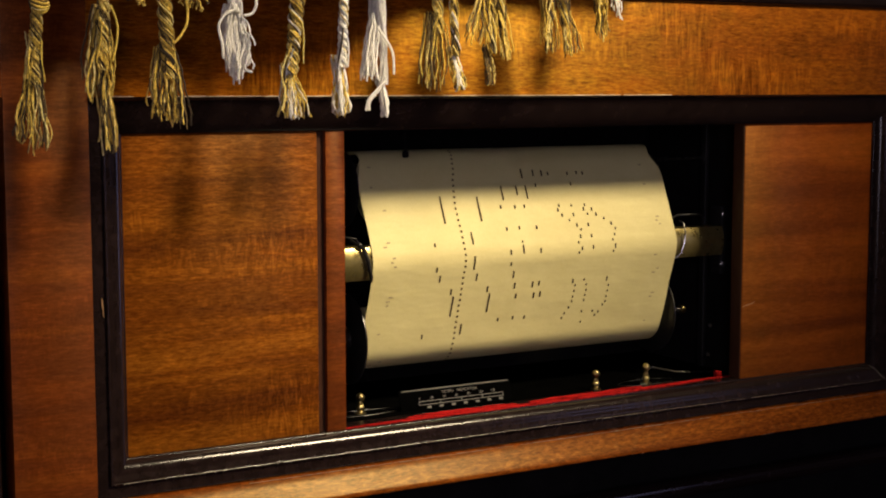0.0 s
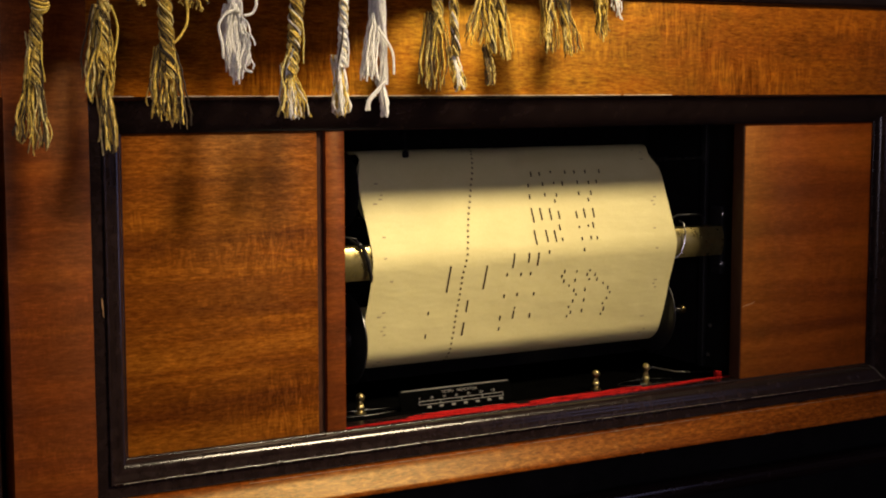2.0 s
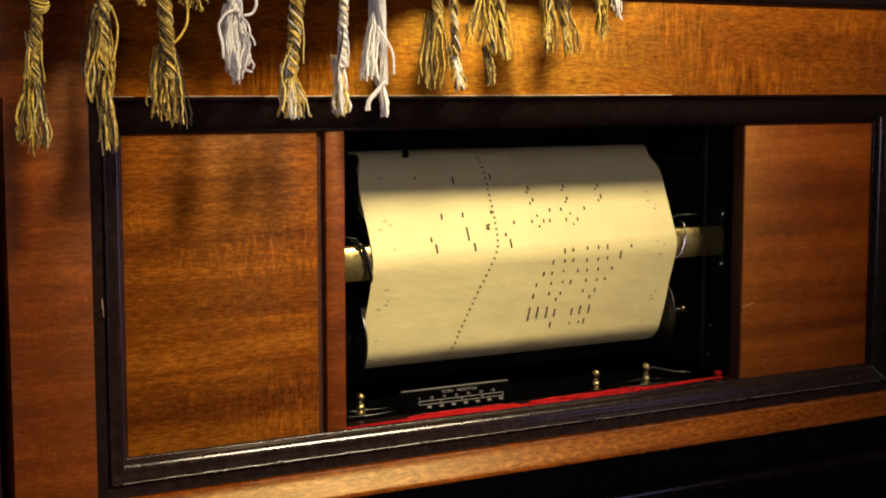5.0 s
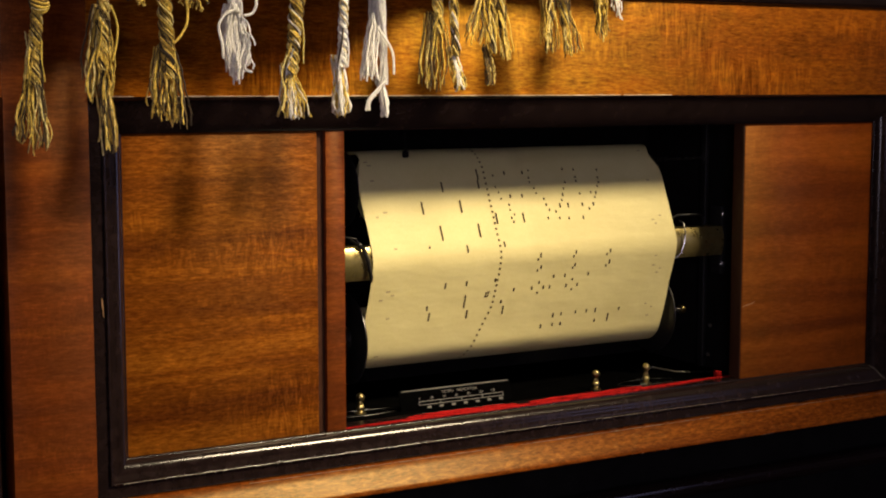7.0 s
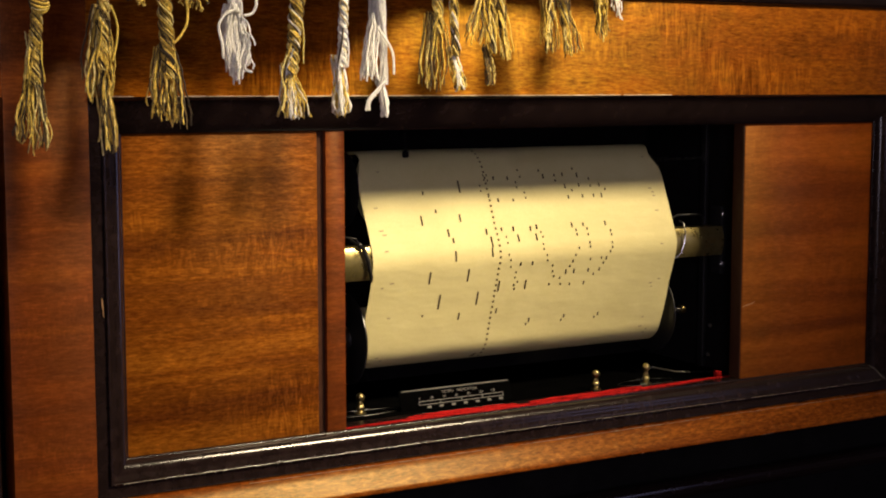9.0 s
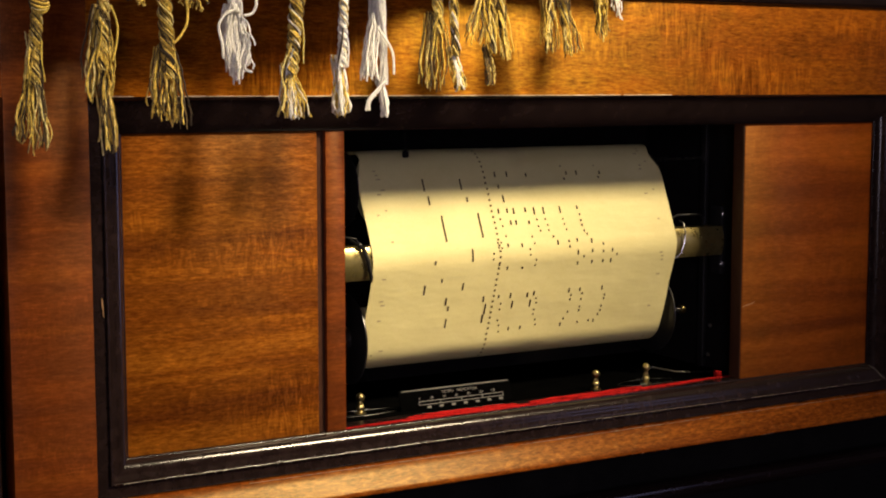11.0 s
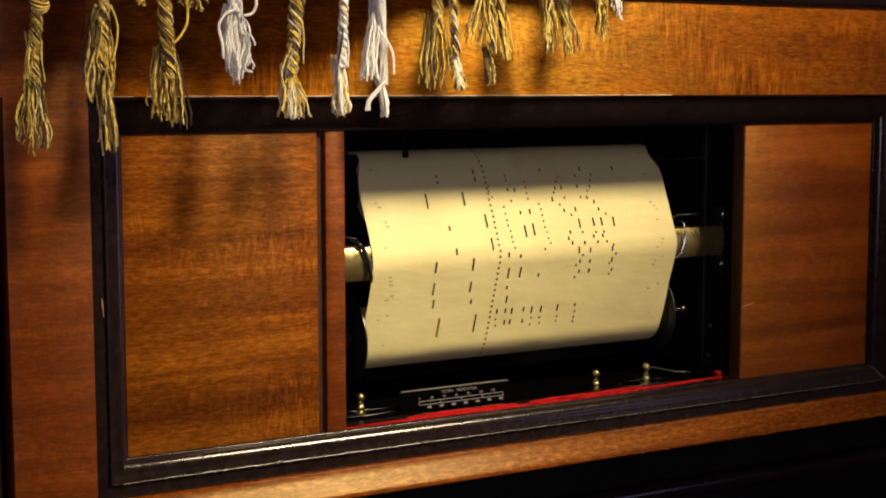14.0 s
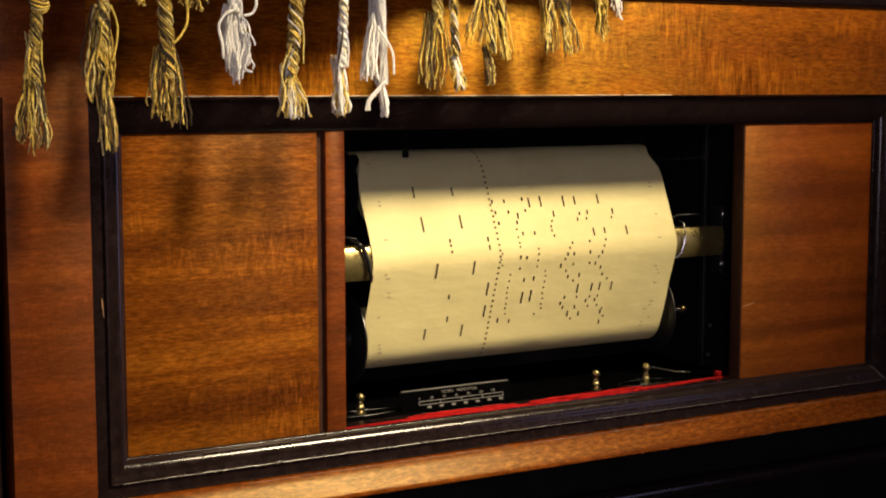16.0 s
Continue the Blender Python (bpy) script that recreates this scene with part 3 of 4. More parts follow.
# the score: phrases of one second; lane in millimetres from the paper's edge, then ":" start in fiftieths of a second and
# "-" length in millimetres, or "." start for a single small punch
SCORE = (
    (-3, "206:25-2 173:25-2 52:30-4 212:31-2 186:31-2 178:31-2 201:32-2 86:32-9 181:41-2 214:41-2 217:46-2 144:47-3 119:47-3 133:48-3 183:48-2 211:48-2 200:49-2"),
    (-2, "220:7-2 186:7-2 74:11-17 222:12-2 107:13-16 188:17-2 200:17-2 222:20-2 188:24-2 200:25-2 222:29-2 149:29-5 155:30-5 132:31-4 188:33-2 200:33-2 222:38-2 199:42-2 188:42-2 71:44-5 104:44-5 146:46-5 129:46-5 219:47-4 185:47-4 152:48-4 196:50-2"),
    (-1, "92:13-6 126:13-6 59:14-6 55:30-4 88:30-11 122:32-3 220:42-2 186:43-2 121:48-4 149:48-4 222:48-4 189:48-3 133:49-7 200:49-3"),
    (0, "186:8-2 220:9-2 133:14-2 200:16-3 88:16-10 189:16-3 54:16-3 223:17-2 225:26-2 191:27-2 199:33-3 222:33-3 188:33-3 149:33-3 121:33-3 133:34-3 216:42-2 182:42-2 67:48-22 209:48-3 176:49-3 187:49-3 100:49-20"),
    (1, "201:0-2 206:6-3 198:7-3 173:7-3 200:14-2 187:14-2 175:14-3 133:15-3 142:15-3 120:16-3 124:28-12 147:29-11 138:35-8 191:46-3 157:46-3"),
    (2, "146:10-12 205:12-3 165:12-10 190:12-3 171:13-3 157:13-10 199:13-3 171:29-5 204:30-5 190:31-2 199:32-2 148:43-12 165:45-10 156:46-10 198:46-8 173:46-7 190:46-6 207:46-8"),
    (3, "172:21-3 205:21-3 149:28-4 209:30-4 175:30-3 197:31-3 164:31-3 183:46-4 150:46-3 209:47-3 164:47-3 217:48-3 198:48-3 175:49-2"),
    (4, "155:12-4 163:13-3 222:14-3 208:14-3 197:14-3 188:14-3 174:16-2 162:29-4 206:30-3 195:30-3 173:31-3 215:31-3 181:31-3 228:31-7 172:45-4 180:47-3 238:47-3 214:47-4 194:48-3 205:48-3"),
    (5, "89:6-7 55:7-7 122:8-7 85:22-11 52:23-4 119:25-3 152:35-2 185:36-2 157:42-3 179:42-3 163:42-3 146:42-3 190:42-3 129:42-3"),
    (6, "152:1-2 184:2-2 65:4-5 84:6-4 165:8-3 176:8-3 199:8-3 110:9-3 215:20-2 148:20-2 182:20-2 151:24-3 184:24-3 218:24-4 147:37-2 214:38-2 181:38-2 149:41-4 217:42-3 183:43-3"),
    (7, "82:5-6 116:10-2 49:14-2 116:14-2 62:24-12 96:26-11 196:44-3 129:44-2 114:44-9 139:44-8 182:45-2 173:46-2 162:47-2"),
    (8, "128:0-2 131.5 171:6-2 204:8-2 165:9-2 128.12 184:13-4 176:13-4 84:13-10 50:13-10 198:14-3 209:14-3 163:17-2 128.20 179:23-2 212:25-2 162:26-2 122.29 181:30-3 214:31-3 142:31-3 131:31-3 198:32-2 209:33-2 156.35 121.39 183:40-2 217:42-2 155.43 71:44-8 104:47-7 119.47 219:48-2"),
    (9, "186:0-2 197:1-2 152.2 219:5-2 197:7-2 152.9 105:10-9 119.14 130:16-6 147:16-6 220:17-2 197:19-2 71:20-4 186:20-2 153.20 220:23-2 119.23 186:27-2 152.27 197:28-2 102:29-5 68:29-6 143:31-4 127:32-4 183:33-4 116:33-3 216:33-4 149:33-4 194:34-3 47:47-8 81:50-6"),
    (10, "61:14-3 119:26-3 133:26-2 219:26-4 186:26-3 200:27-3 211:27-3 145.29 111.33 191:37-2 145.37 224:37-2 53:41-3 105.42 86:42-10 185:42-4 219:43-3 210:43-2 199:44-3 139.45 105.50"),
    (11, "139.3 177:3-2 210:4-2 113.7 110.8 166:8-4 199:8-4 132:8-3 119:9-3 185:11-3 177:11-2 144.11 113.15 110.15 163:19-2 196:20-2 143.21 65:22-21 119.24 194:25-2 98:25-20 152.29 177.29 160.29 193:34-2 151.36 160.37 176.37 118.39 126:41-4 143:41-3 131:41-4 193:41-2 176.45 159.46 151.46 117.49 193:50-2"),
    (12, "159:5-6 150:5-6 175:5-6 131:7-5 125:9-4 117:9-4 142:9-4 192:10-3 124:25-6 57:26-7 91:28-4 122:46-3 88:46-9 55:46-10"),
    (13, "186:5-2 220:6-2 199:12-4 150:12-3 222:12-3 132:13-9 189:13-3 121:13-9 218:23-2 185:24-2 220:27-4 198:28-3 188:29-3 87:29-10 54:29-9 223:38-2 190:39-2 130:43-3 197:44-4 219:44-4 186:44-4 119:45-4"),
    (14, "186:0-2 220:1-2 153.2 72:3-5 125.6 192:6-3 105:6-10 180:7-3 205:7-2 214:7-2 159.10 177:14-3 124.15 211:15-3 202:15-3 158.17 205:22-2 138:22-10 124.22 213:22-2 192:23-2 180:23-3 146:24-10 158.26 124.31 225:31-8 191:31-8 213:33-7 205:33-7 157.34 70:38-4 123.39 104:39-11 157.43 123.47 219:49-2"),
    (15, "185:0-2 157.2 146:6-4 213:6-3 190:6-4 137:6-3 179:6-3 123.7 157.11 176:16-2 210:17-3 123.17 156.19 55:21-12 88:23-11 170:23-4 204:24-3 131:25-2 182:26-2 198:26-2 147.27 114.32 206:35-2 173:35-2 147.36 136:40-3 175:41-3 112.41 130:41-3 181:41-3 209:41-3 197:42-3 147.45 113.49"),
    (16, "211:1-2 177:1-2 147.3 68:6-2 102:7-4 130.7 180:8-2 197:9-2 213:10-2 130.13 68:15-2 236:17-8 203:18-7 102:19-4 164:20-2 214:21-5 130.21 68:21-3 146:25-3 135:25-3 163:28-2 130.33 163:34-2 47:38-12 81:40-11 115:42-3 190:42-3 132:42-3 165:42-2 199:43-2 224:43-2 226:50-5 134:50-5 193:50-3"),
    (17, "168:0-5 201:1-4 126:8-3 114:8-3 142:10-2 180:15-9 147:16-8 158:16-9 214:17-8 191:17-7 113:24-3 124:24-3 141:26-3 45:37-9 79:38-7"),
)
# the punched line that wanders down the sheet: seconds and millimetres
LINE = [(-4.0, 82), (-1.0, 80), (1.5, 79), (2.2, 82), (3.0, 88), (4.0, 97), (4.8, 105), (5.4, 111), (6.2, 112), (9.0, 111), (20.0, 111)]
BAND = 0.004
SPEED = 0.0275
BANDS = []
PUNCHED, LINED, INKED = 0, 1, 2


def punches():
    """All marks as (lane x, from u, to u, width, kind), u being the length down the paper, less for later notes."""
    out = []
    for second, phrase in SCORE:
        for token in phrase.split():
            if ":" in token:
                lane, rest = token.split(":")
                at, length = rest.split("-")
                length, width = float(length) / 1000, 0.0015
            else:
                lane, at = token.split(".")
                length, width = 0.0016, 0.0013
            u1 = -SPEED * (second + float(at) / 50)
            out.append((float(lane) / 1000, u1 - length, u1, width, PUNCHED))
    t = -4.0
    while t < 19.5:
        k = max(i for i, (tt, _) in enumerate(LINE) if tt <= t)
        (ta, xa), (tb, xb) = LINE[k], LINE[k + 1]
        x = (xa + (xb - xa) * (t - ta) / (tb - ta)) / 1000
        out.append((x + random.uniform(-0.0002, 0.0002), -SPEED * t - 0.0018, -SPEED * t, 0.0018, LINED))
        t += 0.0046 / SPEED
    for side in (0.014, 0.268):
        t = -4.0
        while t < 19.5:
            t += random.uniform(0.15, 1.1)
            for n in range(random.choice((1, 1, 2, 3))):
                x = side + random.uniform(-0.004, 0.006)
                out.append((x, -SPEED * t - 0.0011, -SPEED * t, random.uniform(0.002, 0.0036), INKED))
                t += 0.12
    # a small blurred stamp beside the line
    for dx, du, w, n in ((0.0, 0.0, 0.0012, 0.0042), (0.0019, 0.0004, 0.0010, 0.0034), (0.0006, -0.0016, 0.0034, 0.0012), (0.0022, 0.0020, 0.0024, 0.0011)):
        out.append((0.1035 + dx, -0.1597 - du - n / 2, -0.1597 - du + n / 2, w, LINED))
    return out


def perforations():
    """Long punches become parts of their own, cut to lengths that follow the bend; the small dots of each stretch of paper go together."""
    shared, bands = {}, {}

    def quad(bm, x, z0, z1, w):
        bm.faces.new([bm.verts.new((px, -0.0003, pz)) for px, pz in ((x - w / 2, z0), (x + w / 2, z0), (x + w / 2, z1), (x - w / 2, z1))])

    for x, u0, u1, w, kind in punches():
        if kind == PUNCHED and u1 - u0 >= 0.0034:
            n = math.ceil((u1 - u0) / 0.0060)
            step = round((u1 - u0) / n, 4)
            if step not in shared:
                bm = bmesh.new()
                quad(bm, 0.0, -step / 2, step / 2, w)
                shared[step] = bpy.data.meshes.new("perforation")
                bm.to_mesh(shared[step])
                bm.free()
                shared[step].materials.append(M_HOLE)
            for k in range(n):
                ob = new("perforation", shared[step])
                ob.parent = roll
                BANDS.append((ob, u0 + (k + 0.5) * (u1 - u0) / n, x, True))
        else:
            bands.setdefault((math.floor((u0 + u1) / 2 / BAND), kind), []).append((x, u0, u1, w))
    for k, kind in sorted(bands):
        bm = bmesh.new()
        mid = (k + 0.5) * BAND
        for x, lo, hi, w in bands[k, kind]:
            quad(bm, x, mid - hi, mid - lo, w)
        name, material, label = (("perforation", M_HOLE, "row of small dark punched dots"), ("dotted_line", M_LINE, "brown printed dotted line"), ("printed_mark", M_INK, "faded print along the edge"))[kind]
        ob = part(name, bm, material, roll)
        tagged(ob, label, kind="stuff")
        BANDS.append((ob, mid, 0.0, kind == PUNCHED))


perforations()


def spool_ends():
    for c, near, far, who in ((ROLL_A, 0.0295, 0.0200, SUPPLY), (ROLL_B, 0.0350, 0.0350, TAKEUP)):
        for x0, sgn, rf in ((PAPER_X0 - 0.0022, -1, near), (PAPER_X1 + 0.0022, 1, far)):
            prof = [(0, 0.004), (0, rf - 0.001), (0.0006 * sgn, rf), (0.0016 * sgn, rf), (0.0020 * sgn, rf - 0.001), (0.0020 * sgn, 0.010), (0.0065 * sgn, 0.009), (0.0065 * sgn, 0.004)]
            part("flange", lathe(bmesh.new(), (x0, 0, 0), "X", prof, 40), M_IRON, who, "black spool flange", True)
        part("spindle", lathe(bmesh.new(), (0, 0, 0), "X", [(-0.045, 0.0025), (-0.045, 0.0036), (0.296, 0.0036), (0.296, 0.0025)], 14), M_STEEL, who, "steel spindle", True)


spool_ends()


def tracker_bar():
    bm = bmesh.new()
    rows = []
    prof = [on(BAR, pi + radians(k), -0.0012) for k in range(-28, 29, 4)]
    prof = [(prof[0][0] + 0.016, prof[0][1])] + prof + [(prof[-1][0] + 0.016, prof[-1][1])]
    for x in (-0.052, 0.338):
        rows.append([bm.verts.new((x, y, z)) for y, z in prof])
    n = len(prof)
    for i in range(n):
        j = (i + 1) % n
        bm.faces.new((rows[0][i], rows[0][j], rows[1][j], rows[1][i]))
    bm.faces.new(rows[0])
    bm.faces.new(rows[1][::-1])
    bmesh.ops.recalc_face_normals(bm, faces=bm.faces[:])
    bar = part("tracker_bar", bm, M_BAR, piano, "dull brass tracker bar", True)
    bm = bmesh.new()
    tube(bm, [(-0.0125, 0.058, 0.0175), (-0.0115, 0.0500, 0.0150), (-0.0080, 0.0450, 0.0120), (-0.0050, 0.0435, 0.0020), (-0.0022, 0.0440, -0.0100), (-0.0008, 0.0470, -0.0135)], [0.0010, 0.0013, 0.0015, 0.0016, 0.0014, 0.0008], 8)
    bmesh.ops.create_icosphere(bm, subdivisions=2, radius=0.0022, matrix=Matrix.Translation((-0.0105, 0.0470, 0.0145)))
    part("paper_guide", bm, M_IRON, piano, "black paper edge guide", True)
    bm = bmesh.new()
    tube(bm, [(-0.0260, 0.056, 0.0185), (-0.0200, 0.052, 0.0205), (-0.0120, 0.050, 0.0190), (-0.0100, 0.050, 0.0150)], 0.0008, 6)
    part("guide_wire", bm, M_IRON, piano, "", True)
    bm = bmesh.new()
    tube(bm, [(0.2955, 0.054, 0.0185), (0.2948, 0.0470, 0.0165), (0.2938, 0.0435, 0.0090), (0.2925, 0.0430, 0.0000), (0.2900, 0.0440, -0.0080), (0.2862, 0.0470, -0.0122)], 0.0007, 8)
    part("guide_wire", bm, M_STEEL, piano, "bent steel guide wire", True)
    bm = bmesh.new()
    tube(bm, [(0.2840, 0.056, 0.0150), (0.2855, 0.050, 0.0215), (0.2890, 0.0485, 0.0238), (0.3130, 0.0485, 0.0236), (0.3165, 0.049, 0.0215), (0.3180, 0.050, 0.0150)], 0.0009, 8)
    part("guide_frame", bm, M_IRON, piano, "dark wire guide frame", True)
    part("bar_bracket", boxed(0.338, 0.345, 0.050, 0.066, -0.030, 0.030, bevel=0.002), M_IRON, piano, "black iron bar bracket", True)
    for z in (0.0225, -0.0205):
        part("screw", lathe(bmesh.new(), (0.3405, 0.050, z), "Y", [(0.001, 0.0026), (-0.0009, 0.0026), (-0.0016, 0.0016), (-0.0018, 0.0006)], 14), M_STEEL, piano, "steel screw head", True)
    # bearing pin of the take-up spool
    pin = part("bearing_pin", lathe(bmesh.new(), (0.292, 0.062, -0.0590), "X", [(0, 0.0012), (0.0, 0.0017), (0.013, 0.0017), (0.013, 0.0010)], 14), M_STEEL, piano, "steel bearing pin of the take-up spool", True)
    part("collar", lathe(bmesh.new(), (0.304, 0.062, -0.0590), "X", [(0.0, 0.0012), (0.0, 0.0036), (0.0012, 0.0042), (0.0040, 0.0042), (0.0052, 0.0030), (0.0052, 0.0012)], 16), M_BRASS, pin, "small brass collar", True)
    for y, z in ((0.0794, -0.0571), (0.0696, -0.0774), (0.0717, -0.1040)):
        part("screw", lathe(bmesh.new(), (BX1, y, z), "X", [(0.001, 0.0022), (-0.0008, 0.0022), (-0.0014, 0.0014), (-0.0016, 0.0005)], 12), M_STEEL, piano, "small steel screw head", True)
    part("spool_pin", lathe(bmesh.new(), (0.0, 0.085, 0.0690), "X", [(0.2905, 0.0006), (0.2912, 0.0017), (0.3060, 0.0017), (0.3068, 0.0011), (0.3450, 0.0011), (0.3450, 0.0004)], 12), M_STEEL, piano, "thin steel spool pin", True)
    # a small dark tab before the supply roll, hung on an added stalk
    part("dark_tab", lathe(bmesh.new(), (0.0332, 0.0560, 0.0010), "Z", [(0.0768, 0.0006), (0.0770, 0.0018), (0.0778, 0.0025), (0.0818, 0.0025), (0.0825, 0.0008), (0.1372, 0.0006), (0.1372, 0.0004)], 16), M_BOX, piano, "small dark tab on an added stalk", True)
    part("box_post", boxed(0.3405, 0.3450, 0.075, 0.082, FLOOR, 0.138, bevel=0.001), M_IRON, piano)


tracker_bar()


def knob(x, y, height, lever=None):
    z = FLOOR
    prof = [(0, 0.0044), (0.0010, 0.0044), (0.0014, 0.0026), (0.0024, 0.0022), (0.0036, 0.0029), (0.0050, 0.0032), (0.0064, 0.0027), (0.0072, 0.0019), (0.0078, 0.0024), (0.0083, 0.0024), (0.0088, 0.0017)]
    r = 0.0034
    top = height - 2 * r
    prof += [(top + 0.0004, 0.0016)] + [(top + r - r * cos(a), max(r * sin(a), 0.0004)) for a in (0.6, 1.0, 1.4, 1.8, 2.2, 2.6, 3.0)]
    k = part("lever_knob", lathe(bmesh.new(), (x, y, z), "Z", prof, 18), M_BRASS, piano, "turned brass lever knob", True)
    return k


def box_fittings():
    knob(-0.0055, 0.0575, 0.0160)
    knob(0.2010, 0.0410, 0.0165)
    knob(0.2512, 0.0395, 0.0175)
    bm = bmesh.new()
    tube(bm, [(0.2512, 0.0395, FLOOR + 0.0130), (0.262, 0.043, FLOOR + 0.0125), (0.290, 0.050, FLOOR + 0.005), (0.315, 0.052, FLOOR + 0.0015), (0.333, 0.050, FLOOR + 0.001)], 0.0007, 6)
    part("lever_wire", bm, M_STEEL, piano, "thin steel lever wire", True)
    # oval plates with bright rims under the levers
    for x, y, a, b in ((0.2560, 0.0455, 0.028, 0.010), (-0.001, 0.0580, 0.028, 0.009)):
        bm = bmesh.new()
        tube(bm, [(x + a * cos(tau * k / 28), y + b * sin(tau * k / 28), FLOOR + 0.0002) for k in range(27)], 0.0002, 6)
        part("slot_rim", bm, M_IRON, piano, "worn slot plate rim", True)
    # red felt along the sill: a low front layer, and a frayed layer behind it in two stretches
    bm = bmesh.new()

    def layer(x0, x1, base, depth, seed, n):
        rows = []
        for i in range(n + 1):
            x = x0 + (x1 - x0) * i / n
            y0 = base + 0.011 * min(max((x - 0.195) / 0.11, 0.0), 1.0)
            taper = 0.25 + 0.75 * min(1.0, 6 * min(i, n - i) / n)
            h = (0.0014 + 0.0005 * noise.noise(Vector((x * 70, seed, 0)))) * taper
            w = depth + 0.0014 * noise.noise(Vector((x * 35, seed + 4, 0)))
            rag = 0.0004 * noise.noise(Vector((x * 400, seed, 2)))
            rows.append([bm.verts.new((x, y, OZ0 + z)) for y, z in ((y0, 0.0001), (y0 + 0.0004, h * 0.8 + rag), (y0 + w * 0.3, h), (y0 + w * 0.5, h * 0.72 - rag), (y0 + w * 0.7, h + rag), (y0 + w * 0.95, h * 0.9), (y0 + w, 0.0001))])
        for p, q in zip(rows, rows[1:]):
            for k in range(6):
                bm.faces.new((p[k], p[k + 1], q[k + 1], q[k]))

    layer(-0.046, 0.3285, 0.0114, 0.0036, 0.0, 260)
    layer(0.016, 0.112, 0.0186, 0.0046, 3.0, 120)
    layer(0.124, 0.236, 0.0190, 0.0050, 6.0, 120)
    box(bm, 0.3165, 0.3225, 0.026, 0.032, OZ0 + 0.0001, OZ0 + 0.0050, bevel=0.0016)
    bmesh.ops.recalc_face_normals(bm, faces=bm.faces[:])
    part("felt_strip", bm, M_FELT, piano, "red felt strip along the sill", True)


box_fittings()


def lettering(text, size, m, material, parent, name="lettering"):
    cu = bpy.data.curves.new(name, "FONT")
    cu.body, cu.size, cu.align_x, cu.align_y, cu.extrude = text, size, "CENTER", "CENTER", 0.00008
    tmp = new("tmp_text", cu)
    me = bpy.data.meshes.new_from_object(tmp.evaluated_get(bpy.context.evaluated_depsgraph_get()))
    bpy.data.objects.remove(tmp)
    bpy.data.curves.remove(cu)
    me.materials.append(material)
    ob = new(name, me)
    ob.parent = parent
    ob.matrix_basis = m
    return ob


def tempo_plate():
    """A black plate standing behind the felt, leaning back, with pale scale and lettering."""
    p = part("tempo_plate", boxed(-0.050, 0.050, -0.0085, 0.0082, -0.0012, 0.0, bevel=0.0004), M_PLATE, piano, "black tempo indicator plate with pale lettering", True)
    p.matrix_basis = pose(0.0735, 0.0480, FLOOR + 0.0076 + H, 72, 0, 0)
    part("scale_ruler", boxed(-0.0480, 0.0480, 0.0068, 0.0078, 0.0, 0.0010, bevel=0.0004), M_MARK, p, "worn steel edge", True)
    lettering("TEMPO   INDICATOR", 0.0034, pose(0.003, 0.0040, 0.0002), M_MARK, p)
    for k, word in enumerate(("0", "20", "40", "60", "80", "100", "120")):
        lettering(word, 0.0028, pose(-0.0330 + 0.0110 * k, 0.0006, 0.0002), M_MARK, p, "number")
    for k in range(7):
        part("letter_bar", boxed(-0.0270 + 0.0108 * k, -0.0235 + 0.0108 * k, -0.0072, -0.0054, 0.0, 0.0002), M_MARK, p)
    bm = bmesh.new()
    for y in (-0.0016, -0.0042):
        box(bm, -0.0340, 0.0420, y - 0.0003, y + 0.0003, 0.0, 0.0002)
    for k in range(5):
        x = -0.0340 + 0.0189 * k
        box(bm, x, x + 0.0006, -0.0042, -0.0016, 0.0, 0.00022)
    part("scale_line", bm, M_MARK, p)


tempo_plate()

# ---------------------------------------------------------------- fringed shawl on the lid
shawl = thing("fringed_shawl", "gold and white fringed shawl draped over the piano lid", "shawl")


def hem(x):
    k = min(max((x + 0.060) / 0.13, 0.0), 1.0)
    k = k * k * (3 - 2 * k)
    return -0.056 + 0.015 * k, 0.199 + 0.028 * k


def shawl_cloth():
    bm = bmesh.new()
    grid = []
    nx = 110
    for i in range(nx + 1):
        x = -0.345 + 0.56 * i / nx
        y, z = hem(x)
        wob = 0.0025 * sin(x * 75) + 0.0015 * sin(x * 190 + 1)
        zt = LID_Z + 0.0262
        line = [(0.22, zt), (0.10, zt + 0.001), (0.02, zt + 0.0005), (-0.010, zt + 0.0008), (-0.020, zt - 0.001), (y + 0.006 + wob, (zt + z) / 2 + 0.006), (y + wob, z)]
        row = [bm.verts.new((x, a, b)) for a, b in line]
        row += [bm.verts.new((x, a + 0.0015, b - 0.0016 if k < 5 else b - 0.0004)) for k, (a, b) in reversed(list(enumerate(line)))]
        grid.append(row)
    n = len(grid[0])
    for p, q in zip(grid, grid[1:]):
        for k in range(n):
            bm.faces.new((p[k], p[(k + 1) % n], q[(k + 1) % n], q[k]))
    bm.faces.new(grid[0])
    bm.faces.new(grid[-1][::-1])
    bmesh.ops.recalc_face_normals(bm, faces=bm.faces[:])
    part("cloth", bm, M_CLOTH, shawl, "gold-brown woven cloth edge", True)


shawl_cloth()
rng = random.Random(11)
GOLD, WHITE, BROWN = 0, 1, 2
# the brown share here includes painted shade in the gaps between gold yarns
GOLDEN = (GOLD,) * 6 + (BROWN,) * 3
PURE = (WHITE,)
MIXED = (GOLD,) * 8 + (WHITE,) * 3 + (BROWN,) * 4
PALE = (WHITE,) * 9 + (GOLD,) * 2 + (BROWN,)
FRAYED = (GOLD,) * 6 + (WHITE,) * 2 + (BROWN,) * 3
DUSKY = (GOLD,) * 6 + (BROWN,) * 3


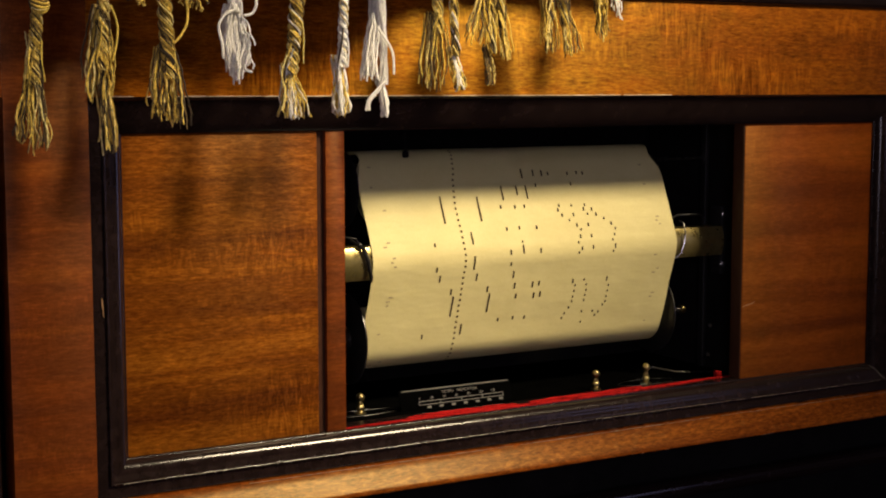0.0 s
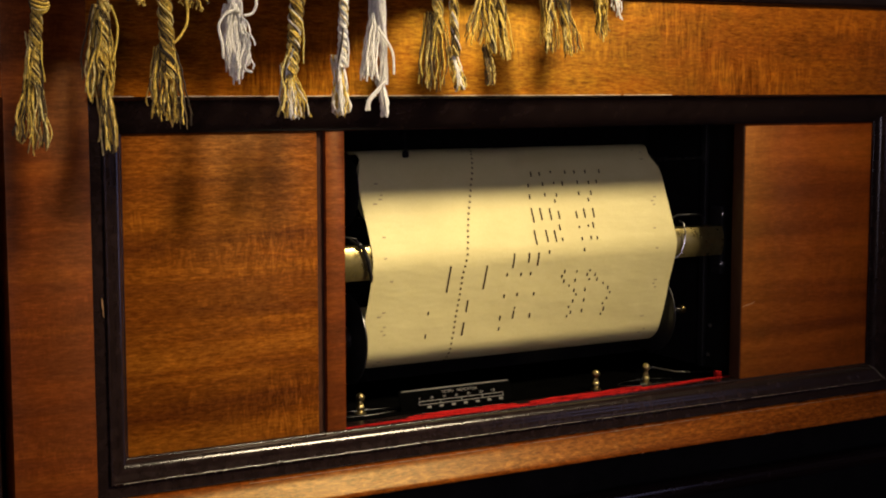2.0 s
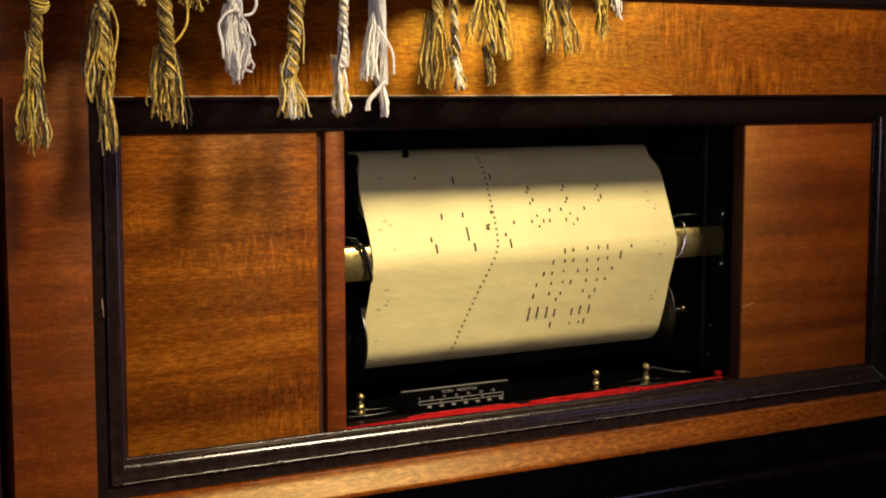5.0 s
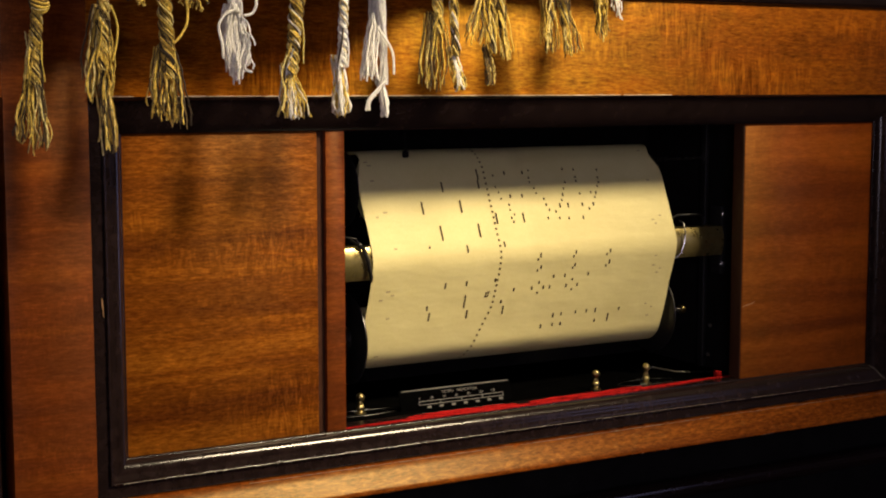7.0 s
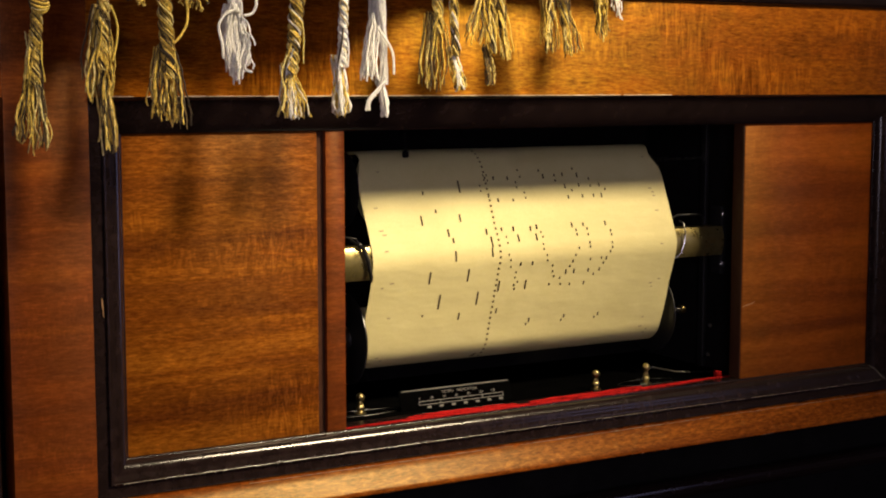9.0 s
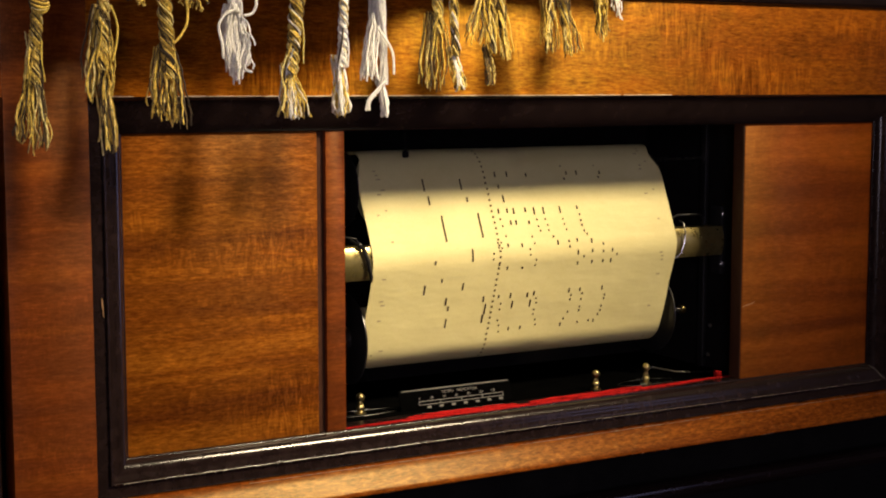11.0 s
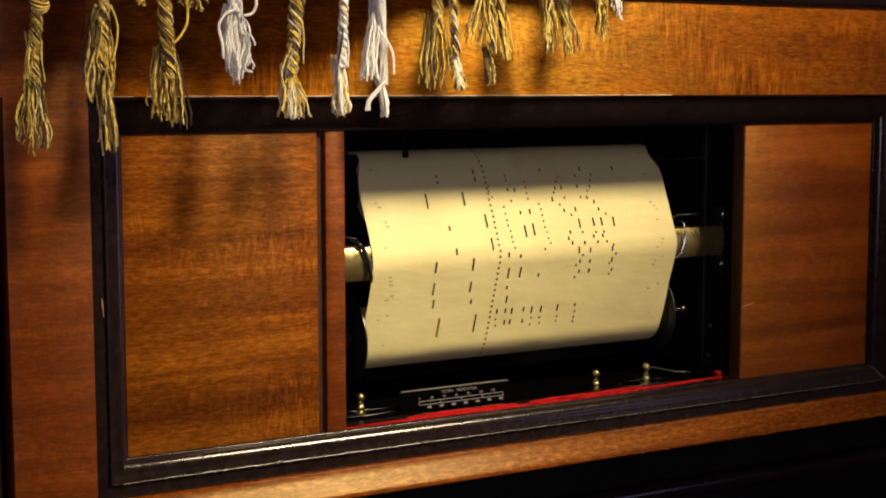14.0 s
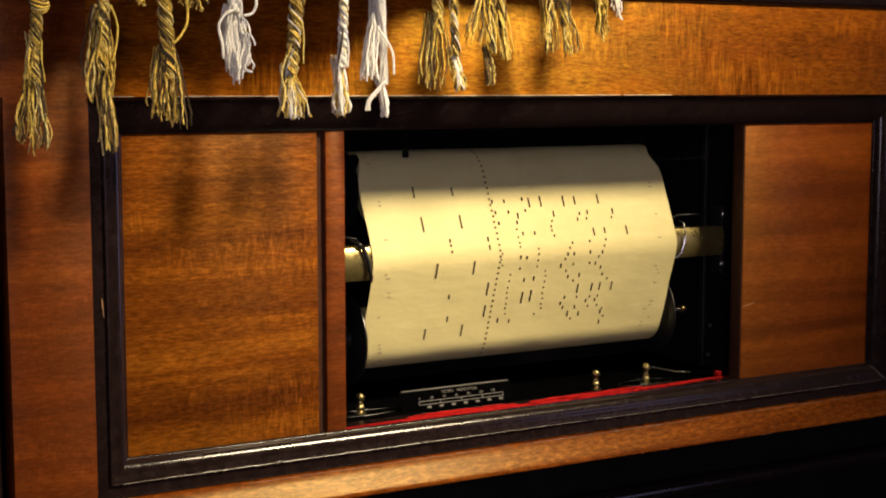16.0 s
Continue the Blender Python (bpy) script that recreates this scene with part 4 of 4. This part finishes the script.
def strand(bm, pts, r, shade):
    n = len(bm.faces)
    tube(bm, pts, [r] * (len(pts) - 1) + [r * 0.75], 6)
    bm.faces.ensure_lookup_table()
    for f in bm.faces[n:]:
        f.material_index = shade


def rope(bm, y, a, b, w0, w1, turns, shades, n=9, r=0.0011):
    """Yarns laid round each other in plies from a to b, (x, z) in millimetres; w: the rope's width at both ends."""
    (xa, za), (xb, zb) = ((v[0] / 1000, v[1] / 1000) for v in (a, b))
    steps = 42
    r *= 0.47
    w0, w1 = w0 * 0.72, w1 * 0.74
    plies = 3
    n = max(round(n * 1.2), 7)
    for k in range(plies * n):
        ply, own = k % plies, tau * (k // plies) / n + rng.uniform(-0.2, 0.2)
        shade = shades[rng.randrange(len(shades))]
        lag = rng.uniform(0, tau)
        deep = rng.uniform(0.85, 1.08)
        pts = []
        for i in range(steps + 1):
            q = i / steps
            full = max((w0 + (w1 - w0) * q) / 2000 - r, 0.0006)
            core, skin = full * 0.50, full * 0.52 * deep
            ang = tau * ply / plies + tau * turns * 1.3 * q + 0.10 * sin(9 * q + lag * 0.2)
            spin = own + tau * turns * 0.8 * q
            pts.append((xa + (xb - xa) * q + core * cos(ang) + skin * cos(spin), y + core * sin(ang) + skin * sin(spin), za + (zb - za) * q))
        strand(bm, pts, r * rng.uniform(0.8, 1.15), shade)
    # a few yarns that have worked loose
    for k in range(3):
        q0 = rng.uniform(0.35, 0.8)
        side = rng.choice((-1, 1))
        x0, z0 = xa + (xb - xa) * q0, za + (zb - za) * q0
        ln = rng.uniform(0.012, 0.028)
        half = (w0 + (w1 - w0) * q0) / 2000
        pts = []
        for i in range(9):
            q = i / 8
            pts.append((x0 + side * half * (0.5 + 0.6 * q) + 0.0006 * sin(5 * q + k), y - half * 0.6 * (1 - q) - 0.001, z0 - ln * q))
        strand(bm, pts, 0.0006, shades[rng.randrange(len(shades))])


def fray(bm, y, a, w, tips, n, shades, r=0.00046, wave=1.0, jag=4.0, bow=0.0):
    """Loose yarns from a bundle of width w at a out to ends strung along the line of tips (millimetres)."""
    n = round(n * (2.3 if r > 0.0007 else 1.6))
    r = r * 0.68 if r > 0.0007 else r
    for k in range(n):
        u = (k + rng.uniform(-0.3, 1.3)) / n
        u = min(max(u, 0.0), 1.0)
        seg = u * (len(tips) - 1)
        i = min(int(seg), len(tips) - 2) if len(tips) > 1 else 0
        f = seg - i
        j = min(i + 1, len(tips) - 1)
        tx = tips[i][0] + (tips[j][0] - tips[i][0]) * f + rng.uniform(-1.4, 1.4)
        tz = tips[i][1] + (tips[j][1] - tips[i][1]) * f + rng.uniform(-0.2, 1.0) * jag
        x0 = a[0] + (u - 0.5) * w * 0.7 + rng.uniform(-0.5, 0.5)
        y0 = y + rng.uniform(-0.4, 0.4) * w / 1000
        y1 = y0 + rng.uniform(-3.5, 2.5) / 1000
        z0 = a[1] + rng.uniform(-1, 3)
        ph, fr = rng.uniform(0, tau), rng.uniform(1.0, 2.2)
        amp = wave * rng.uniform(0.4, 1.6)
        pts = []
        steps = 30
        crimp, kinks = rng.uniform(0.08, 0.34), rng.uniform(3.5, 6.5)
        for s in range(steps + 1):
            q = s / steps
            e = q * q * (3 - 2 * q) * 0.5 + q * 0.5
            x = x0 + (tx - x0) * e + amp * sin(ph + fr * tau * q) * q + bow * sin(pi * q) * (u - 0.5)
            x += crimp * sin(ph * 3 + kinks * tau * q)
            pts.append((x / 1000, y0 + (y1 - y0) * q + 0.0007 * sin(ph * 2 + 5 * q) + crimp * 0.001 * cos(ph * 3 + kinks * tau * q) + 0.0075 * (1 - q) ** 2, (z0 + (tz - z0) * q) / 1000))
        strand(bm, pts, r * rng.uniform(0.85, 1.2), shades[rng.randrange(len(shades))])


def curl(bm, y, pts, shade, r=0.0007):
    """One loose thread along (x, z) points in millimetres, rounded by sampling."""
    P = [Vector((x / 1000, y, z / 1000)) for x, z in pts]
    out = []
    for i in range(len(P) - 1):
        p0, p1, p2, p3 = P[max(i - 1, 0)], P[i], P[i + 1], P[min(i + 2, len(P) - 1)]
        for k in range(6):
            t = k / 6
            out.append(0.5 * ((2 * p1) + (p2 - p0) * t + (2 * p0 - 5 * p1 + 4 * p2 - p3) * t * t + (3 * p1 - p0 - 3 * p2 + p3) * t ** 3))
    out.append(P[-1])
    strand(bm, out, r, shade)


def tie(bm, y, c, w, h, shade, n=6):
    """A knot: yarns wound round the bundle."""
    for k in range(n):
        z = c[1] + h * (k / (n - 1) - 0.5)
        rr = w / 2 * (0.8 + 0.25 * sin(pi * k / (n - 1)))
        pts = [((c[0] + rr * cos(a + k)) / 1000, y + rr * sin(a + k) / 1000, (z + 1.6 * sin(a + k) + 0.8 * cos(a)) / 1000) for a in [tau * i / 14 for i in range(15)]]
        strand(bm, pts, 0.0009, shade)


def tassel(bm, label):
    ob = part("tassel", bm, M_GOLD, shawl, label, True)
    ob.data.materials.append(M_WHITE)
    ob.data.materials.append(M_BROWN)
    return ob


def fringe():
    y = -0.056
    bm = bmesh.new()
    rope(bm, y, (-269.4, 189.3), (-272.8, 132.4), 11, 10, 2.8, GOLDEN, 8)
    tie(bm, y, (-269.0, 179.6), 9.5, 7, BROWN)
    tie(bm, y - 0.001, (-268.6, 178.8), 9.5, 7, GOLD, 5)
    fray(bm, y, (-272.4, 147.1), 10, [(-285.6, 99.0), (-281.0, 100.5), (-275.5, 91.5), (-269.8, 95.0), (-264.8, 92.5)], 20, GOLDEN, jag=4, wave=1.5)
    fray(bm, y, (-272.9, 161.7), 8, [(-276.7, 142.1), (-279.4, 119.3)], 3, GOLDEN)
    tassel(bm, "old-gold twisted tassel with a knot")
    bm = bmesh.new()
    fray(bm, y, (-231.1, 177.4), 10, [(-242.5, 132.4), (-240.1, 121.7), (-233.9, 122.4), (-226.3, 123.0)], 16, GOLDEN, bow=4, jag=5)
    rope(bm, y, (-230.4, 190.6), (-232.0, 140.8), 11, 11, 1.8, GOLDEN, 7)
    fray(bm, y, (-231.8, 150.8), 10, [(-234.2, 108.0), (-232.6, 90.2), (-228.1, 91.2), (-224.5, 96.5)], 15, GOLDEN, jag=4, wave=1.4)
    curl(bm, y - 0.004, [(-227.6, 179.1), (-224.1, 169.2), (-224.0, 159.9), (-227.1, 145.8)], GOLD)
    curl(bm, y - 0.004, [(-237.5, 152.4), (-240.9, 142.4), (-243.2, 132.4), (-240.7, 122.4)], GOLD)
    tassel(bm, "old-gold frayed tassel, unravelled halfway")
    bm = bmesh.new()
    rope(bm, y, (-193.5, 191.8), (-191.1, 135.9), 13, 14, 2.1, DUSKY, 10, r=0.0012)
    fray(bm, y, (-192.2, 153.6), 15, [(-203.7, 116.1), (-198.5, 110.6), (-192.0, 110.1), (-187.1, 106.3), (-181.3, 106.2)], 26, GOLDEN, jag=5, bow=4, wave=1.4)
    curl(bm, y - 0.003, [(-180.3, 187.2), (-179.6, 171.9), (-183.7, 162.6), (-188.9, 157.0)], GOLD, 0.0008)
    tassel(bm, "dark-gold thick twisted tassel with a loose thread")
    y = -0.068
    bm = bmesh.new()
    rope(bm, y, (-153.1, 192.5), (-152.7, 176.5), 13, 14, 0.3, PURE, 9, r=0.0012)
    fray(bm, y, (-152.6, 178.9), 12, [(-159.0, 144.2), (-154.6, 134.6), (-150.0, 133.6), (-144.0, 146.1)], 26, PURE, r=0.0008, bow=3, jag=12, wave=1.3)
    curl(bm, y - 0.004, [(-154.5, 177.8), (-161.1, 174.2), (-164.6, 167.3), (-162.5, 157.1), (-162.0, 148.2)], WHITE, 0.0009)
    curl(bm, y - 0.004, [(-147.9, 174.5), (-142.6, 176.0), (-139.9, 181.6), (-140.9, 189.5)], WHITE, 0.0009)
    curl(bm, y - 0.003, [(-147.3, 163.5), (-145.2, 153.2), (-147.6, 142.8), (-142.8, 140.1)], WHITE, 0.0009)
    tassel(bm, "white cotton tassel with looped strands")
    y = -0.056
    bm = bmesh.new()
    rope(bm, y, (-104.3, 194.8), (-110.1, 138.9), 15, 12, 2.4, MIXED, 10, r=0.0013)
    fray(bm, y, (-110.0, 143.9), 10, [(-116.3, 112.5), (-113.2, 110.3), (-105.3, 110.6), (-95.8, 111.6)], 22, FRAYED, jag=3)
    fray(bm, y - 0.002, (-110.5, 139.6), 8, [(-114.0, 111.0), (-106.1, 110.9)], 7, PURE, jag=2)
    curl(bm, y - 0.004, [(-114.6, 151.0), (-118.3, 139.6), (-116.1, 127.1), (-118.6, 116.1)], GOLD)
    tassel(bm, "gold and white twisted tassel, cinched then frayed")
    bm = bmesh.new()
    rope(bm, y, (-72.1, 195.9), (-74.1, 143.5), 9, 10, 2.6, PALE, 7, r=0.0013)
    fray(bm, y, (-74.1, 148.9), 9, [(-78.9, 113.2), (-75.2, 111.3), (-69.0, 115.0)], 15, PALE, r=0.0009, jag=3)
    tassel(bm, "pale thin twisted tassel")
    bm = bmesh.new()
    rope(bm, y, (-45.4, 196.8), (-42.8, 132.6), 8, 7, 0.8, PURE, 6, r=0.0013)
    fray(bm, y, (-42.8, 136.3), 7, [(-44.6, 111.0), (-40.8, 111.0)], 8, PURE, r=0.0010, jag=2, wave=0.4)
    fray(bm, y, (-47.9, 187.6), 6, [(-59.9, 134.0), (-54.9, 137.7), (-50.7, 134.0)], 11, PURE, r=0.0010, jag=5)
    curl(bm, y - 0.004, [(-49.7, 169.3), (-41.4, 158.4), (-38.5, 151.1), (-38.1, 139.2)], WHITE, 0.0008)
    curl(bm, y - 0.004, [(-43.2, 136.3), (-50.8, 128.9), (-56.6, 123.0), (-58.7, 115.6)], WHITE, 0.0009)
    curl(bm, y - 0.003, [(-44.0, 135.5), (-49.9, 127.4), (-55.4, 121.5), (-55.8, 115.6)], WHITE, 0.0008)
    tassel(bm, "white cotton tassel split into two tails")
    y = -0.042
    bm = bmesh.new()
    rope(bm, y, (4.3, 229.5), (6.0, 167.1), 10, 11, 1.6, DUSKY, 7)
    fray(bm, y, (5.1, 180.4), 12, [(-7.3, 133.4), (-1.1, 129.5), (6.0, 127.2), (12.2, 144.9)], 17, GOLDEN, jag=6, bow=3)
    rope(bm, y - 0.003, (13.1, 229.9), (18.1, 151.9), 8, 9, 2.4, MIXED, 6, r=0.0013)
    fray(bm, y - 0.003, (18.1, 156.5), 8, [(16.3, 132.6), (19.4, 128.0), (24.9, 129.5)], 12, MIXED, r=0.0009, jag=3)
    tassel(bm, "pair of gold and pale twisted tassels")
    bm = bmesh.new()
    rope(bm, y, (47.4, 231.6), (49.6, 154.2), 8, 8, 1.8, DUSKY, 6)
    fray(bm, y, (47.7, 158.1), 7, [(44.1, 132.6), (47.8, 131.1), (51.5, 132.6)], 8, GOLDEN, jag=2, wave=0.5)
    fray(bm, y, (42.9, 198.7), 8, [(26.6, 165.1), (29.4, 159.0), (37.6, 160.6)], 8, GOLDEN, jag=6)
    fray(bm, y, (54.9, 199.1), 9, [(56.1, 152.3), (60.8, 149.2), (65.0, 152.4)], 11, GOLDEN, jag=4)
    rope(bm, y, (54.7, 231.9), (56.9, 171.9), 8, 8, 1.4, DUSKY, 6)
    fray(bm, y, (43.8, 198.7), 10, [(39.4, 159.9), (46.8, 161.6)], 8, DUSKY, jag=6)
    tassel(bm, "dark-gold spreading tassel with three tails")
    bm = bmesh.new()
    rope(bm, y, (96.2, 233.9), (98.2, 178.7), 9, 9, 1.4, DUSKY, 6)
    rope(bm, y, (107.8, 234.5), (110.4, 174.9), 9, 10, 1.4, DUSKY, 6)
    fray(bm, y, (96.6, 196.5), 11, [(91.1, 163.8), (95.0, 155.1), (102.8, 156.8)], 14, GOLDEN, jag=6)
    fray(bm, y, (110.2, 194.9), 11, [(108.7, 156.0), (115.6, 151.3), (122.0, 153.8)], 14, GOLDEN, jag=5)
    tassel(bm, "dark-gold double tassel, frayed")
    bm = bmesh.new()
    rope(bm, y, (142.4, 236.2), (143.1, 189.8), 9, 10, 1.2, DUSKY, 6)
    fray(bm, y, (143.4, 197.9), 11, [(138.3, 171.8), (143.4, 163.8), (149.4, 174.5)], 13, GOLDEN, jag=4)
    fray(bm, y, (153.8, 214.5), 7, [(151.2, 186.8), (157.4, 179.6), (159.4, 183.7)], 9, PALE, jag=4)
    tassel(bm, "short gold tassel with a pale strand")
    bm = bmesh.new()
    fray(bm, -0.056, (-212.5, 190.2), 12, [(-216.5, 182.1), (-211.0, 181.6), (-205.5, 177.7)], 9, GOLDEN, jag=4)
    tassel(bm, "short gold cut ends of the fringe")
    bm = bmesh.new()
    fray(bm, -0.056, (-173.4, 191.5), 16, [(-185.5, 181.6), (-177.2, 180.5), (-172.6, 176.5), (-164.4, 182.2)], 20, GOLDEN, jag=5)
    tassel(bm, "short gold cut ends of the fringe")


fringe()

# ---------------------------------------------------------------- motion


def motions():
    def spins(ob, c):
        rows = []
        for k in range(0, 33):
            t = k * 0.5
            rows.append((t, Matrix.Translation((0, c[0], c[1] + H)) @ Matrix.Rotation(SPEED * t / c[2], 4, "X")))
        walk(ob, rows)

    def runs(ob, mid, x, open_):
        """Down the paper's path: from the supply roll, over the bar, on to the take-up roll. On the rolls a punched hole is backed by the turn below, so its dark ground lies under the sheet."""
        times = {k * 0.5 for k in range(33)}
        t_in, t_out = (-S_BAR - mid) / SPEED, (PATH_LEN - S_BAR - mid) / SPEED
        times |= {k * 0.25 for k in range(65) if t_in - 0.3 < k * 0.25 < t_out + 0.3}
        rows = []
        for t in sorted(times):
            s = S_BAR + mid + SPEED * t
            y, z, a = path(s)
            if open_:
                sink = 0.0014 * (smooth(LEN_A + 0.001, LEN_A - 0.009, s) + smooth(PATH_LEN - LEN_B - 0.009, PATH_LEN - LEN_B + 0.003, s))
                y, z = y - sink * cos(a), z - sink * sin(a)
            rows.append((t, Matrix.Translation((x + drift(s), y, z + H)) @ Matrix.Rotation(a - pi, 4, "X")))
        walk(ob, rows)

    spins(SUPPLY, ROLL_A)
    spins(TAKEUP, ROLL_B)
    for ob, mid, x, open_ in BANDS:
        runs(ob, mid, x, open_)


motions()
